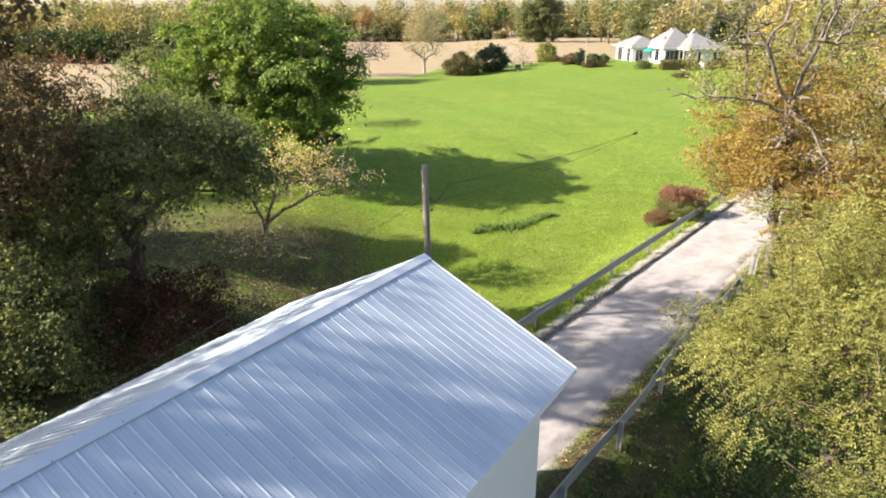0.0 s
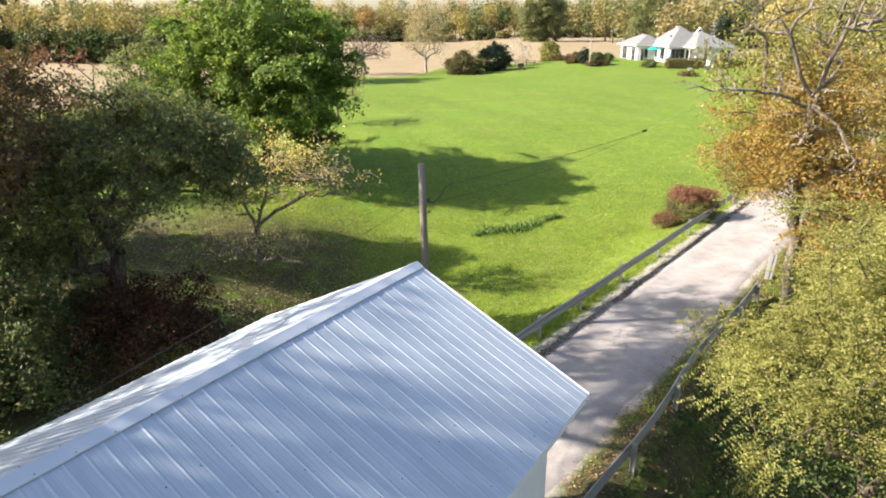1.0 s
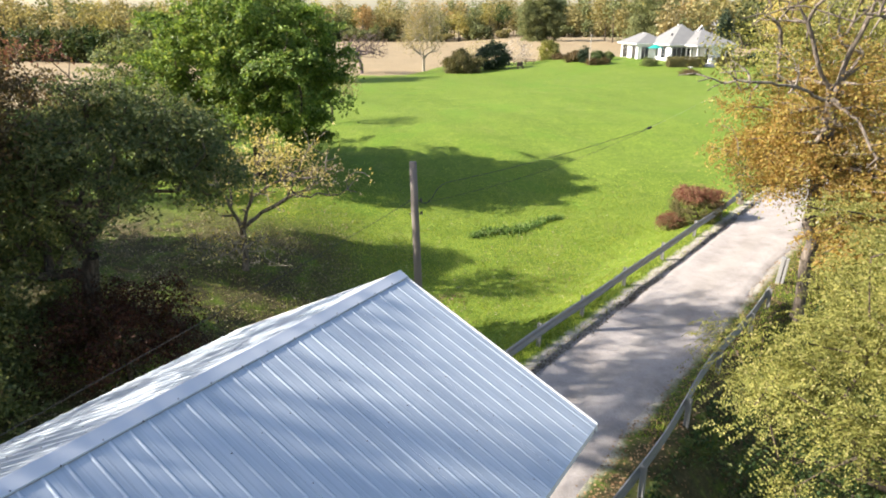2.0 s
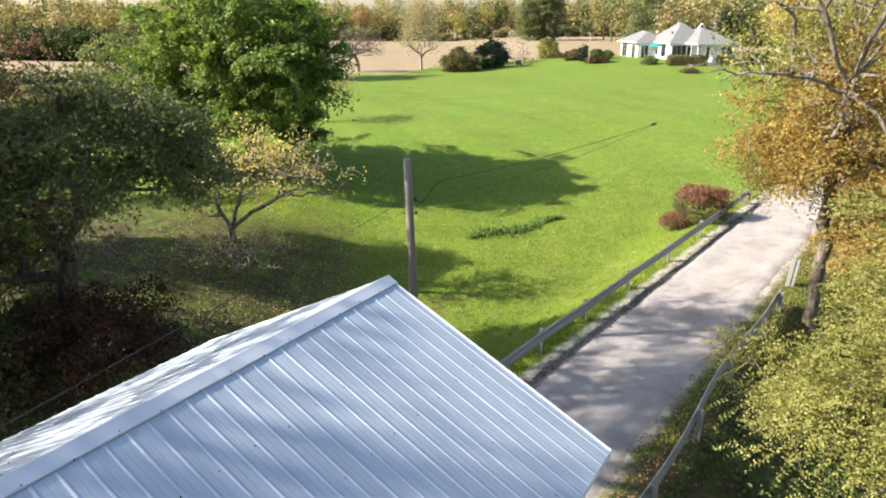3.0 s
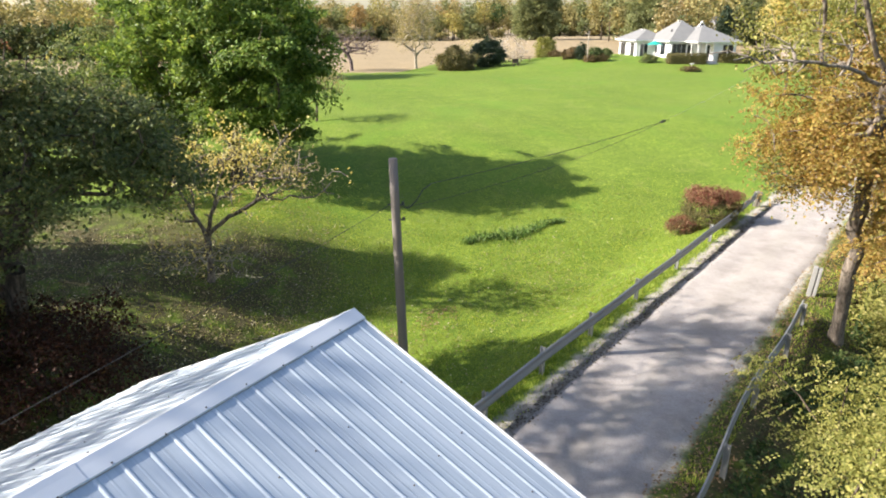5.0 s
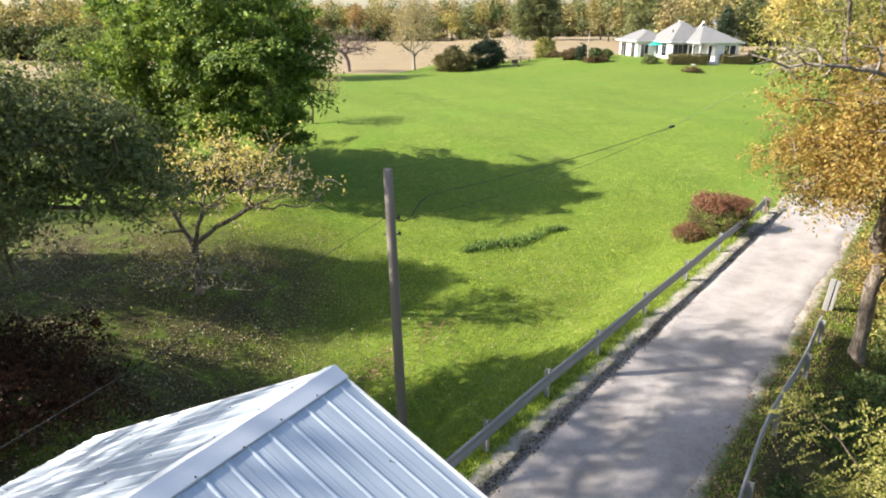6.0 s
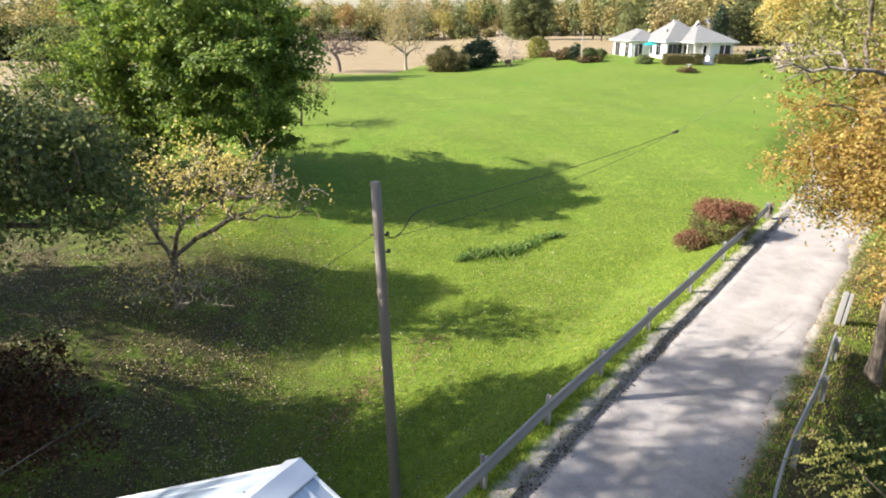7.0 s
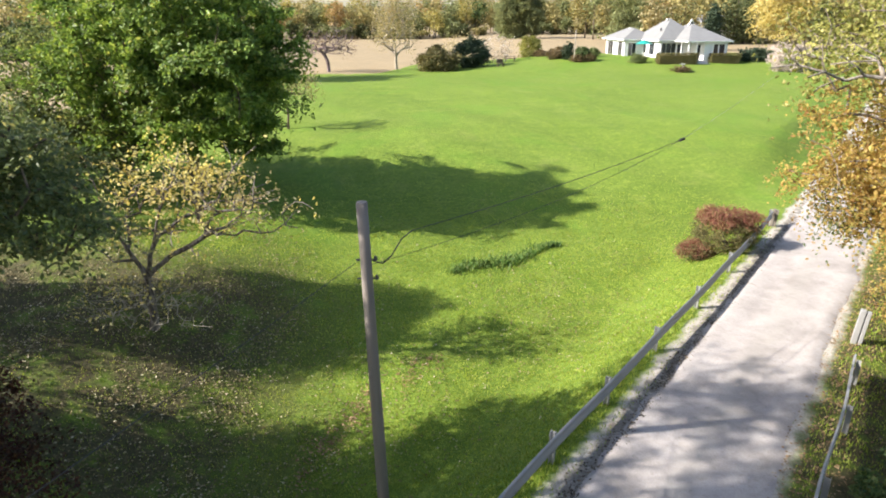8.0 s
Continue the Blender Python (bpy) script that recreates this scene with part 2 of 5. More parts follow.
LEAF_RED = leaf_material("leaf_dark_red", (0.0, (0.03, 0.014, 0.010)), (0.6, (0.062, 0.024, 0.016)), (0.9, (0.095, 0.036, 0.022)), (1.0, (0.11, 0.06, 0.03)))
LEAF_LOCUST = leaf_material("leaf_yellow_green", (0.0, (0.15, 0.17, 0.045)), (0.5, (0.27, 0.28, 0.075)), (0.9, (0.40, 0.38, 0.115)), (1.0, (0.50, 0.46, 0.20)), through=0.4)
LEAF_ORANGE = leaf_material("leaf_amber", (0.0, (0.26, 0.17, 0.06)), (0.3, (0.42, 0.28, 0.09)), (0.55, (0.52, 0.385, 0.115)), (0.75, (0.52, 0.45, 0.135)), (0.88, (0.36, 0.35, 0.12)), (1.0, (0.44, 0.25, 0.10)), through=0.5)
LEAF_YELLOW = leaf_material("leaf_yellow", (0.0, (0.46, 0.38, 0.12)), (0.5, (0.62, 0.54, 0.19)), (1.0, (0.74, 0.69, 0.40)), through=0.5)
LEAF_PALE = leaf_material("leaf_pale_tan", (0.0, (0.26, 0.22, 0.11)), (0.5, (0.42, 0.36, 0.17)), (1.0, (0.55, 0.50, 0.32)), gloss=0.05)
LEAF_BARBERRY = leaf_material("leaf_crimson", (0.0, (0.19, 0.07, 0.055)), (0.5, (0.29, 0.115, 0.085)), (0.75, (0.35, 0.20, 0.12)), (1.0, (0.28, 0.26, 0.10)))
LEAF_DARK = leaf_material("leaf_dark_evergreen", (0.0, (0.025, 0.045, 0.028)), (0.6, (0.045, 0.072, 0.042)), (1.0, (0.09, 0.12, 0.07)), through=0.2)
LEAF_BROWNGREEN = leaf_material("leaf_brown_green", (0.0, (0.07, 0.07, 0.03)), (0.6, (0.16, 0.15, 0.06)), (1.0, (0.29, 0.23, 0.10)), through=0.25)
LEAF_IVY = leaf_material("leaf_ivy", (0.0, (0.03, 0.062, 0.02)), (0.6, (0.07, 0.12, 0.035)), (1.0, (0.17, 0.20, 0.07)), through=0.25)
WOODS_GREEN = leaf_material("leaf_woods_green", (0.0, (0.13, 0.16, 0.075)), (0.5, (0.20, 0.23, 0.105)), (1.0, (0.30, 0.31, 0.14)), gloss=0.05)
LEAF_STRAP = leaf_material("leaf_strap", (0.0, (0.05, 0.11, 0.02)), (0.6, (0.11, 0.205, 0.04)), (1.0, (0.22, 0.28, 0.08)), through=0.3)
# darker copy of the woods' green: shade at their foot, put into the colour
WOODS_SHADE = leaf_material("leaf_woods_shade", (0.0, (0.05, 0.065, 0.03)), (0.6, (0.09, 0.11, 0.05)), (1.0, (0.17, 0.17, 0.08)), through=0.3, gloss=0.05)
WOODS_GOLD = leaf_material("leaf_woods_gold", (0.0, (0.31, 0.28, 0.09)), (0.6, (0.39, 0.345, 0.115)), (1.0, (0.45, 0.40, 0.165)), gloss=0.05)
WOODS_RUST = leaf_material("leaf_woods_rust", (0.0, (0.38, 0.26, 0.12)), (0.6, (0.45, 0.31, 0.14)), (1.0, (0.50, 0.38, 0.20)), gloss=0.05)
LEAF_DRY = leaf_material("leaf_dry", (0.0, (0.16, 0.095, 0.045)), (0.6, (0.30, 0.19, 0.10)), (1.0, (0.42, 0.30, 0.17)), through=0.1)
SOIL_BITS = leaf_material("soil_bits", (0.0, (0.035, 0.027, 0.018)), (0.7, (0.08, 0.06, 0.04)), (1.0, (0.20, 0.15, 0.09)), through=0.05)
LEAF_PINK = leaf_material("leaf_pale_pink", (0.0, (0.40, 0.34, 0.32)), (0.5, (0.58, 0.50, 0.47)), (1.0, (0.72, 0.66, 0.62)))
WOODS_MIX = leaf_material("leaf_woods", (0.0, (0.19, 0.18, 0.08)), (0.4, (0.28, 0.255, 0.11)), (0.8, (0.37, 0.32, 0.14)), (1.0, (0.42, 0.34, 0.165)), gloss=0.05)
FALLEN = leaf_material("leaf_fallen", (0.0, (0.12, 0.085, 0.04)), (0.5, (0.25, 0.20, 0.10)), (0.85, (0.41, 0.35, 0.20)), (1.0, (0.58, 0.53, 0.37)), through=0.1)
GRASS_BLADE = leaf_material("grass_blade", (0.0, (0.15, 0.24, 0.03)), (0.6, (0.32, 0.42, 0.055)), (1.0, (0.50, 0.52, 0.14)), through=0.4)


# ---------------------------------------------------------------- mesh helpers
def fill_mesh(me, verts, faces):
    """Vertices and same-sized faces from arrays."""
    k = faces.shape[1]
    me.vertices.add(len(verts))
    me.vertices.foreach_set("co", np.ascontiguousarray(verts, dtype=np.float32).ravel())
    me.loops.add(faces.size)
    me.loops.foreach_set("vertex_index", np.ascontiguousarray(faces, dtype=np.int32).ravel())
    me.polygons.add(len(faces))
    me.polygons.foreach_set("loop_start", np.arange(0, faces.size, k, dtype=np.int32))
    me.update(calc_edges=True)


def mesh_object(name, verts, faces, material, parent=None, label="", smooth=False):
    me = bpy.data.meshes.new(name)
    if isinstance(verts, np.ndarray):
        fill_mesh(me, verts, faces)
    else:
        me.from_pydata(verts, [], faces)
    me.materials.append(material)
    me.polygons.foreach_set("use_smooth", [smooth] * len(me.polygons))
    me.update()
    ob = new(name, me)
    if parent:
        ob.parent = parent
    if label:
        ob["label"] = label
    return ob


def part(name, bm, material, parent=None, label="", smooth=False):
    me = bpy.data.meshes.new(name)
    bm.normal_update()
    bm.to_mesh(me)
    bm.free()
    me.materials.append(material)
    if smooth:
        me.polygons.foreach_set("use_smooth", [True] * len(me.polygons))
    ob = new(name, me)
    if parent:
        ob.parent = parent
    if label:
        ob["label"] = label
    return ob


def empty(name, m, label, category, group="", kind=""):
    ob = new(name)
    ob.matrix_world = m
    return tagged(ob, label, category, group, kind)


def box(sx, sy, sz, x=0, y=0, z=0, bevel=0.0, bm=None, turn=0.0):
    """A box of that size whose bottom middle is at x, y, z."""
    bm = bm or bmesh.new()
    m = Matrix.Translation((x, y, z + sz / 2)) @ Matrix.Rotation(radians(turn), 4, "Z") @ Matrix.Diagonal((sx, sy, sz, 1))
    made = bmesh.ops.create_cube(bm, size=1, matrix=m)
    if bevel:
        edges = list({e for v in made["verts"] for e in v.link_edges})
        bmesh.ops.bevel(bm, geom=edges, offset=bevel, segments=1, affect="EDGES")
    return bm


def tubes(points, radii, edges, sides):
    """Tapered tubes along edges between points; returns verts and faces."""
    P = np.asarray(points, float)
    E = np.asarray(edges, int)
    R = np.asarray(radii, float)
    a, b = P[E[:, 0]], P[E[:, 1]]
    d = b - a
    d /= np.maximum(np.linalg.norm(d, axis=1, keepdims=True), 1e-6)
    ref = np.where(np.abs(d[:, 2:3]) > 0.9, np.array([[1.0, 0, 0]]), np.array([[0, 0, 1.0]]))
    u = np.cross(d, ref)
    u /= np.linalg.norm(u, axis=1, keepdims=True)
    w = np.cross(d, u)
    ang = np.arange(sides) * 2 * np.pi / sides
    ring = u[:, None, :] * np.cos(ang)[None, :, None] + w[:, None, :] * np.sin(ang)[None, :, None]
    lo = a[:, None, :] + ring * R[:, 0][:, None, None]
    hi = b[:, None, :] + ring * R[:, 1][:, None, None]
    verts = np.concatenate([lo, hi], axis=1).reshape(-1, 3)
    k = np.arange(sides)
    quad = np.stack([k, (k + 1) % sides, (k + 1) % sides + sides, k + sides], axis=1)
    faces = (np.arange(len(E))[:, None, None] * 2 * sides + quad[None]).reshape(-1, 4)
    return verts, faces


def tube_object(name, points, radius, material, parent=None, label="", sides=8):
    """One smooth tube along a run of points."""
    P = [Vector(p) for p in points]
    n = len(P)
    r = radius if isinstance(radius, (list, tuple)) else [radius] * n
    verts, faces = [], []
    for i, p in enumerate(P):
        d = (P[min(i + 1, n - 1)] - P[max(i - 1, 0)]).normalized()
        u = d.cross(Vector((0, 0, 1)) if abs(d.z) < 0.9 else Vector((1, 0, 0))).normalized()
        w = d.cross(u)
        verts += [tuple(p + (u * math.cos(2 * math.pi * k / sides) + w * math.sin(2 * math.pi * k / sides)) * r[i]) for k in range(sides)]
    for i in range(n - 1):
        for k in range(sides):
            a, b = i * sides + k, i * sides + (k + 1) % sides
            faces.append((a, b, b + sides, a + sides))
    faces.append(tuple(range(sides)))
    faces.append(tuple(range((n - 1) * sides, n * sides)))
    return mesh_object(name, verts, faces, material, parent, label, True)


def leaves_mesh(rng, centres, size, jitter=0.35, flat=0.35, aspect=0.6, facing=None):
    """A diamond leaf, bent along its rib, at each centre."""
    n = len(centres)
    c = np.asarray(centres, float)
    nrm = rng.normal(size=(n, 3))
    nrm[:, 2] = np.abs(nrm[:, 2]) + flat
    if facing is not None:
        nrm = facing + rng.normal(size=(n, 3)) * 0.62
    nrm /= np.linalg.norm(nrm, axis=1, keepdims=True)
    t = np.cross(nrm, rng.normal(size=(n, 3)))
    t /= np.maximum(np.linalg.norm(t, axis=1, keepdims=True), 1e-6)
    b = np.cross(nrm, t)
    s = size * (1 - jitter + 2 * jitter * rng.random((n, 1)))
    tip, tail = c + t * s * 0.5, c - t * s * 0.5
    wing = nrm * s * 0.12
    l, r = c + b * s * aspect * 0.5 + wing, c - b * s * aspect * 0.5 + wing
    verts = np.stack([tail, r, tip, l], axis=1).reshape(-1, 3)
    i = np.arange(n)[:, None] * 4
    faces = np.concatenate([i + np.array([[0, 1, 2]]), i + np.array([[0, 2, 3]])], axis=1).reshape(-1, 3)
    return verts, faces


def sprays(rng, ends, per, spread):
    """Flat, slightly drooping fans of leaves at the twig ends; returns offsets and facings."""
    k = len(ends)
    out = ends - np.mean(ends, axis=0)
    out /= np.maximum(np.linalg.norm(out, axis=1, keepdims=True), 1e-6)
    nrm = out * 0.25 + np.array([0, 0, 0.8]) + rng.normal(size=(k, 3)) * 0.5
    nrm /= np.linalg.norm(nrm, axis=1, keepdims=True)
    t = np.cross(nrm, rng.normal(size=(k, 3)))
    t /= np.maximum(np.linalg.norm(t, axis=1, keepdims=True), 1e-6)
    b = np.cross(nrm, t)
    g = rng.normal(size=(k, per, 3)) * spread * (0.7 + 0.6 * rng.random((k, 1, 1)))
    off = t[:, None] * g[..., :1] * 1.35 + b[:, None] * g[..., 1:2] * 1.1 + nrm[:, None] * g[..., 2:] * 0.35
    off[..., 2] -= 0.12 * (g[..., 0] ** 2 + g[..., 1] ** 2) / max(spread, 1e-3)
    return off.reshape(-1, 3), np.repeat(nrm, per, axis=0)


def skeleton(rng, base, fork, tips, trunk_r, step=0.6, rise=0.25, stems=()):
    """Limbs that grow from base over fork to every tip, thickening where they join."""
    base, fork = np.asarray(base, float), np.asarray(fork, float)
    pts = [base]
    par = [-1]
    k = max(3, int(np.linalg.norm(fork - base) / 0.7))
    for i in range(1, k + 1):
        f = i / k
        p = base + (fork - base) * f + np.append(rng.normal(size=2) * 0.05 * (f < 1), 0)
        pts.append(p)
        par.append(len(pts) - 2)
    first = max(1, k - 2)
    for stem in stems:
        prev = k
        last = pts[k]
        for q in stem:
            q = np.asarray(q, float)
            m = max(1, int(np.linalg.norm(q - last) / step))
            for i in range(1, m + 1):
                pts.append(last + (q - last) * i / m + rng.normal(size=3) * 0.03)
                par.append(prev)
                prev = len(pts) - 1
            last = q
    order = np.argsort(np.linalg.norm(tips - fork, axis=1))
    for ti in order:
        tip = tips[ti]
        A = np.asarray(pts[first:])
        d = np.linalg.norm(A - tip, axis=1) + 0.25 * np.linalg.norm(A - fork, axis=1) + np.maximum(0, A[:, 2] - tip[2]) * 0.8
        j = int(np.argmin(d)) + first
        start = pts[j]
        dist = np.linalg.norm(tip - start)
        m = max(1, int(dist / step))
        bend = rng.normal(size=3) * dist * 0.07
        prev = j
        for i in range(1, m + 1):
            f = i / m
            p = start + (tip - start) * f + bend * math.sin(math.pi * f)
            p[2] += rise * dist * 0.3 * math.sin(math.pi * f)
            pts.append(p)
            par.append(prev)
            prev = len(pts) - 1
    n = len(pts)
    load = np.zeros(n)
    kids = np.zeros(n, int)
    for i in range(1, n):
        kids[par[i]] += 1
    for i in range(n - 1, 0, -1):
        if kids[i] == 0:
            load[i] = 1.0
        load[par[i]] += load[i]
    r = trunk_r * np.power(np.maximum(load, 0.5) / load[0], 0.48)
    r[0] *= 1.35
    return np.asarray(pts), par, r


def crown_tips(rng, centre, radii, count, hollow=0.45, rough=0.28, low=-1.0, seed=0.0):
    """Points in a lumpy ellipsoid, more of them towards its skin."""
    out = []
    c, R = np.asarray(centre, float), np.asarray(radii, float)
    while len(out) < count:
        d = rng.normal(size=3)
        d /= np.linalg.norm(d)
        if d[2] < low:
            continue
        lump = 1 + rough * noise.noise(Vector(d * 1.7 + seed)) * 1.6 + rough * 0.6 * noise.noise(Vector(d * 4.1 - seed)) + rough * 0.7 * max(0.0, noise.noise(Vector(d * 8.5 + 2 * seed)))
        f = hollow + (1 - hollow) * rng.random() ** 0.6
        out.append(c + d * R * lump * f)
    return np.asarray(out)


def tree(name, seed, base, fork, crowns, bark_mat, trunk_r, label, category="tree", group="", step=0.6, twig=0.006, stems=(), rise=0.25):
    """crowns: (centre, radii, tips, leaves at each tip, leaf length, spread, leaf material, hollow, roughness, lowest direction)."""
    rng = np.random.default_rng(seed)
    root = empty(name, Matrix.Translation(base), label, category, group)
    o = np.asarray(base, float)
    sets = [crown_tips(rng, c[0], c[1], c[2], c[7], c[8], c[9], seed * 1.37 + i) for i, c in enumerate(crowns)]
    pts, par, r = skeleton(rng, base, fork, np.concatenate(sets), trunk_r, step, rise, stems)
    r = np.maximum(r, twig)
    for nm, lo, hi, sides in (("trunk", 0.035, 9, 9), ("twig_growth", 0, 0.035, 4)):
        e = [(p, i) for i, p in enumerate(par) if p >= 0 and lo <= r[p] < hi]
        if e:
            v, f = tubes(pts - o, [(r[p], r[i]) for p, i in e], e, sides)
            ob = mesh_object(nm, v, f, bark_mat, root, "", True)
            if nm == "twig_growth":
                tagged(ob, kind="stuff")
    for ends, c in zip(sets, crowns):
        if c[3]:
            m = np.repeat(ends, c[3], axis=0)
            off, facing = sprays(rng, ends, c[3], c[5])
            if len(c) > 10:
                # leaflets in two rows along drooping stalks
                n = len(m)
                way = rng.normal(size=(n, 3)) + (m - np.mean(ends, axis=0)) * 0.5
                way /= np.linalg.norm(way, axis=1, keepdims=True)
                way[:, 2] -= 0.25
                side = np.cross(way, np.array([0, 0, 1.0]))
                side /= np.maximum(np.linalg.norm(side, axis=1, keepdims=True), 1e-3)
                rows = []
                for k in range(6):
                    for sg in (-1, 1):
                        q = way * c[10] * (k + 1) / 6 + side * sg * c[4] * 0.5
                        q[:, 2] -= 0.25 * c[10] * ((k + 1) / 6) ** 2
                        rows.append(q)
                q = np.stack(rows, 1)
                off = (off[:, None, :] + q).reshape(-1, 3)
                m, facing = np.repeat(m, 12, axis=0), np.repeat(facing, 12, axis=0)
            v, f = leaves_mesh(rng, m + off - o, c[4], facing=facing)
            tagged(mesh_object("crown", v, f, c[6], root), kind="stuff")
    return root


# ---------------------------------------------------------------- the lie of the land
def S(a, b, v):
    t = np.clip((np.asarray(v, float) - a) / (b - a), 0, 1)
    return t * t * (3 - 2 * t)


RD = (0.623, 0.782)          # the way the lane runs
RN = (0.782, -0.623)         # across it, to the right
ROAD_S = -8.38               # its middle


def across(x, y):
    return RN[0] * x + RN[1] * y


def along(x, y):
    return RD[0] * x + RD[1] * y


def lane_point(l, s):
    return (RD[0] * l + RN[0] * s, RD[1] * l + RN[1] * s)


def lane_z(l):
    return 3.9 * S(44, 110, l)


def ground_z(x, y):
    x, y = np.asarray(x, float), np.asarray(y, float)
    z = -1.75 + 0.9 * S(30, 39, y) + 3.0 * S(38, 60, y) + 0.9 * S(56, 82, y) + 1.3 * S(84, 106, y) * S(2, 26, x) - 0.2 * S(112, 190, y)
    z = z + 1.6 * S(2.5, 10, -x) * (1 - S(33, 46, y))
    z = z + 0.5 * S(8, 16, -x) * (1 - S(33, 46, y))
    s, l = across(x, y), along(x, y)
    z = z - 2.2 * (1 - S(9, 23.5, l)) * (1 - S(3, 12, -x))
    z = z + 0.10 * np.sin(x * 0.31 + 1.1) * np.cos(y * 0.23) + 0.04 * np.sin(x * 0.9 + y * 0.7)
    edge = 1 - S(2.6, 6.2, np.abs(s - ROAD_S))
    edge = edge * S(6.5, 10.5, l)
    return z * (1 - edge) + (lane_z(l) - 0.05) * edge


def gz(x, y):
    return float(ground_z(x, y))


def grid(xs, ys, fz):
    X, Y = np.meshgrid(xs, ys)
    Z = fz(X, Y)
    verts = np.stack([X, Y, Z], axis=-1).reshape(-1, 3)
    nx = len(xs)
    i = np.arange(len(ys) - 1)[:, None] * nx + np.arange(nx - 1)[None]
    faces = np.stack([i, i + 1, i + 1 + nx, i + nx], axis=-1).reshape(-1, 4)
    return verts, faces


def spaced(lo, hi, near_lo, near_hi, fine):
    out = list(np.arange(near_lo, near_hi + fine / 2, fine))
    d, v = fine, near_hi
    while v < hi:
        d *= 1.12
        v += d
        out.append(v)
    d, v = fine, near_lo
    while v > lo:
        d *= 1.12
        v -= d
        out.insert(0, v)
    return out


v, f = grid(spaced(-3000, 3000, -24, 30, 0.4), spaced(-2000, 4200, 4, 60, 0.4), ground_z)
ground = mesh_object("ground", v, f, GROUND, smooth=True)
tagged(ground, "mown green lawn sloping to a grassy swale, tan stubble field beyond", "ground", kind="structure")


def build_lane():
    ls = np.concatenate([np.arange(8.6, 50, 0.35), np.arange(50, 130, 2.0)])
    verts, faces = [], []
    cols = 15
    for l in ls:
        wl = -1.80 + 0.20 * noise.noise(Vector((l * 0.5, 3.1, 0))) + 0.08 * noise.noise(Vector((l * 2.1, 7.1, 0)))
        wr = 1.66 + 0.22 * noise.noise(Vector((l * 0.4, 9.3, 0))) + 0.12 * noise.noise(Vector((l * 1.9, 1.7, 0)))
        for k in range(cols):
            s = wl + (wr - wl) * k / (cols - 1)
            x, y = lane_point(l, ROAD_S + s)
            rut = -0.025 * math.exp(-((abs(s) - 0.8) / 0.3) ** 2) + 0.02 * noise.noise(Vector((x, y, 0)))
            zz = float(lane_z(l)) + 0.03 + rut - (0.09 if k in (0, cols - 1) else 0)
            verts.append((x, y, zz))
    n = len(ls)
    for i in range(n - 1):
        for k in range(cols - 1):
            a = i * cols + k
            faces.append((a, a + 1, a + 1 + cols, a + cols))
    road = mesh_object("road", verts, faces, GRAVEL, smooth=True)
    tagged(road, "pale gravel single-track lane with worn patches", "road", kind="structure")


build_lane()


# ---------------------------------------------------------------- covered bridge
PEAK = Vector((-0.34, 12.06, 6.54))
UX, UY = 0.535, 0.845        # the ridge's way
BR_TURN = -math.degrees(math.atan2(UX, UY))
SIDES = {1: (3.30, 1.53, 0.0), -1: (3.46, 1.74, 0.13)}      # half width, fall and skew of each slope


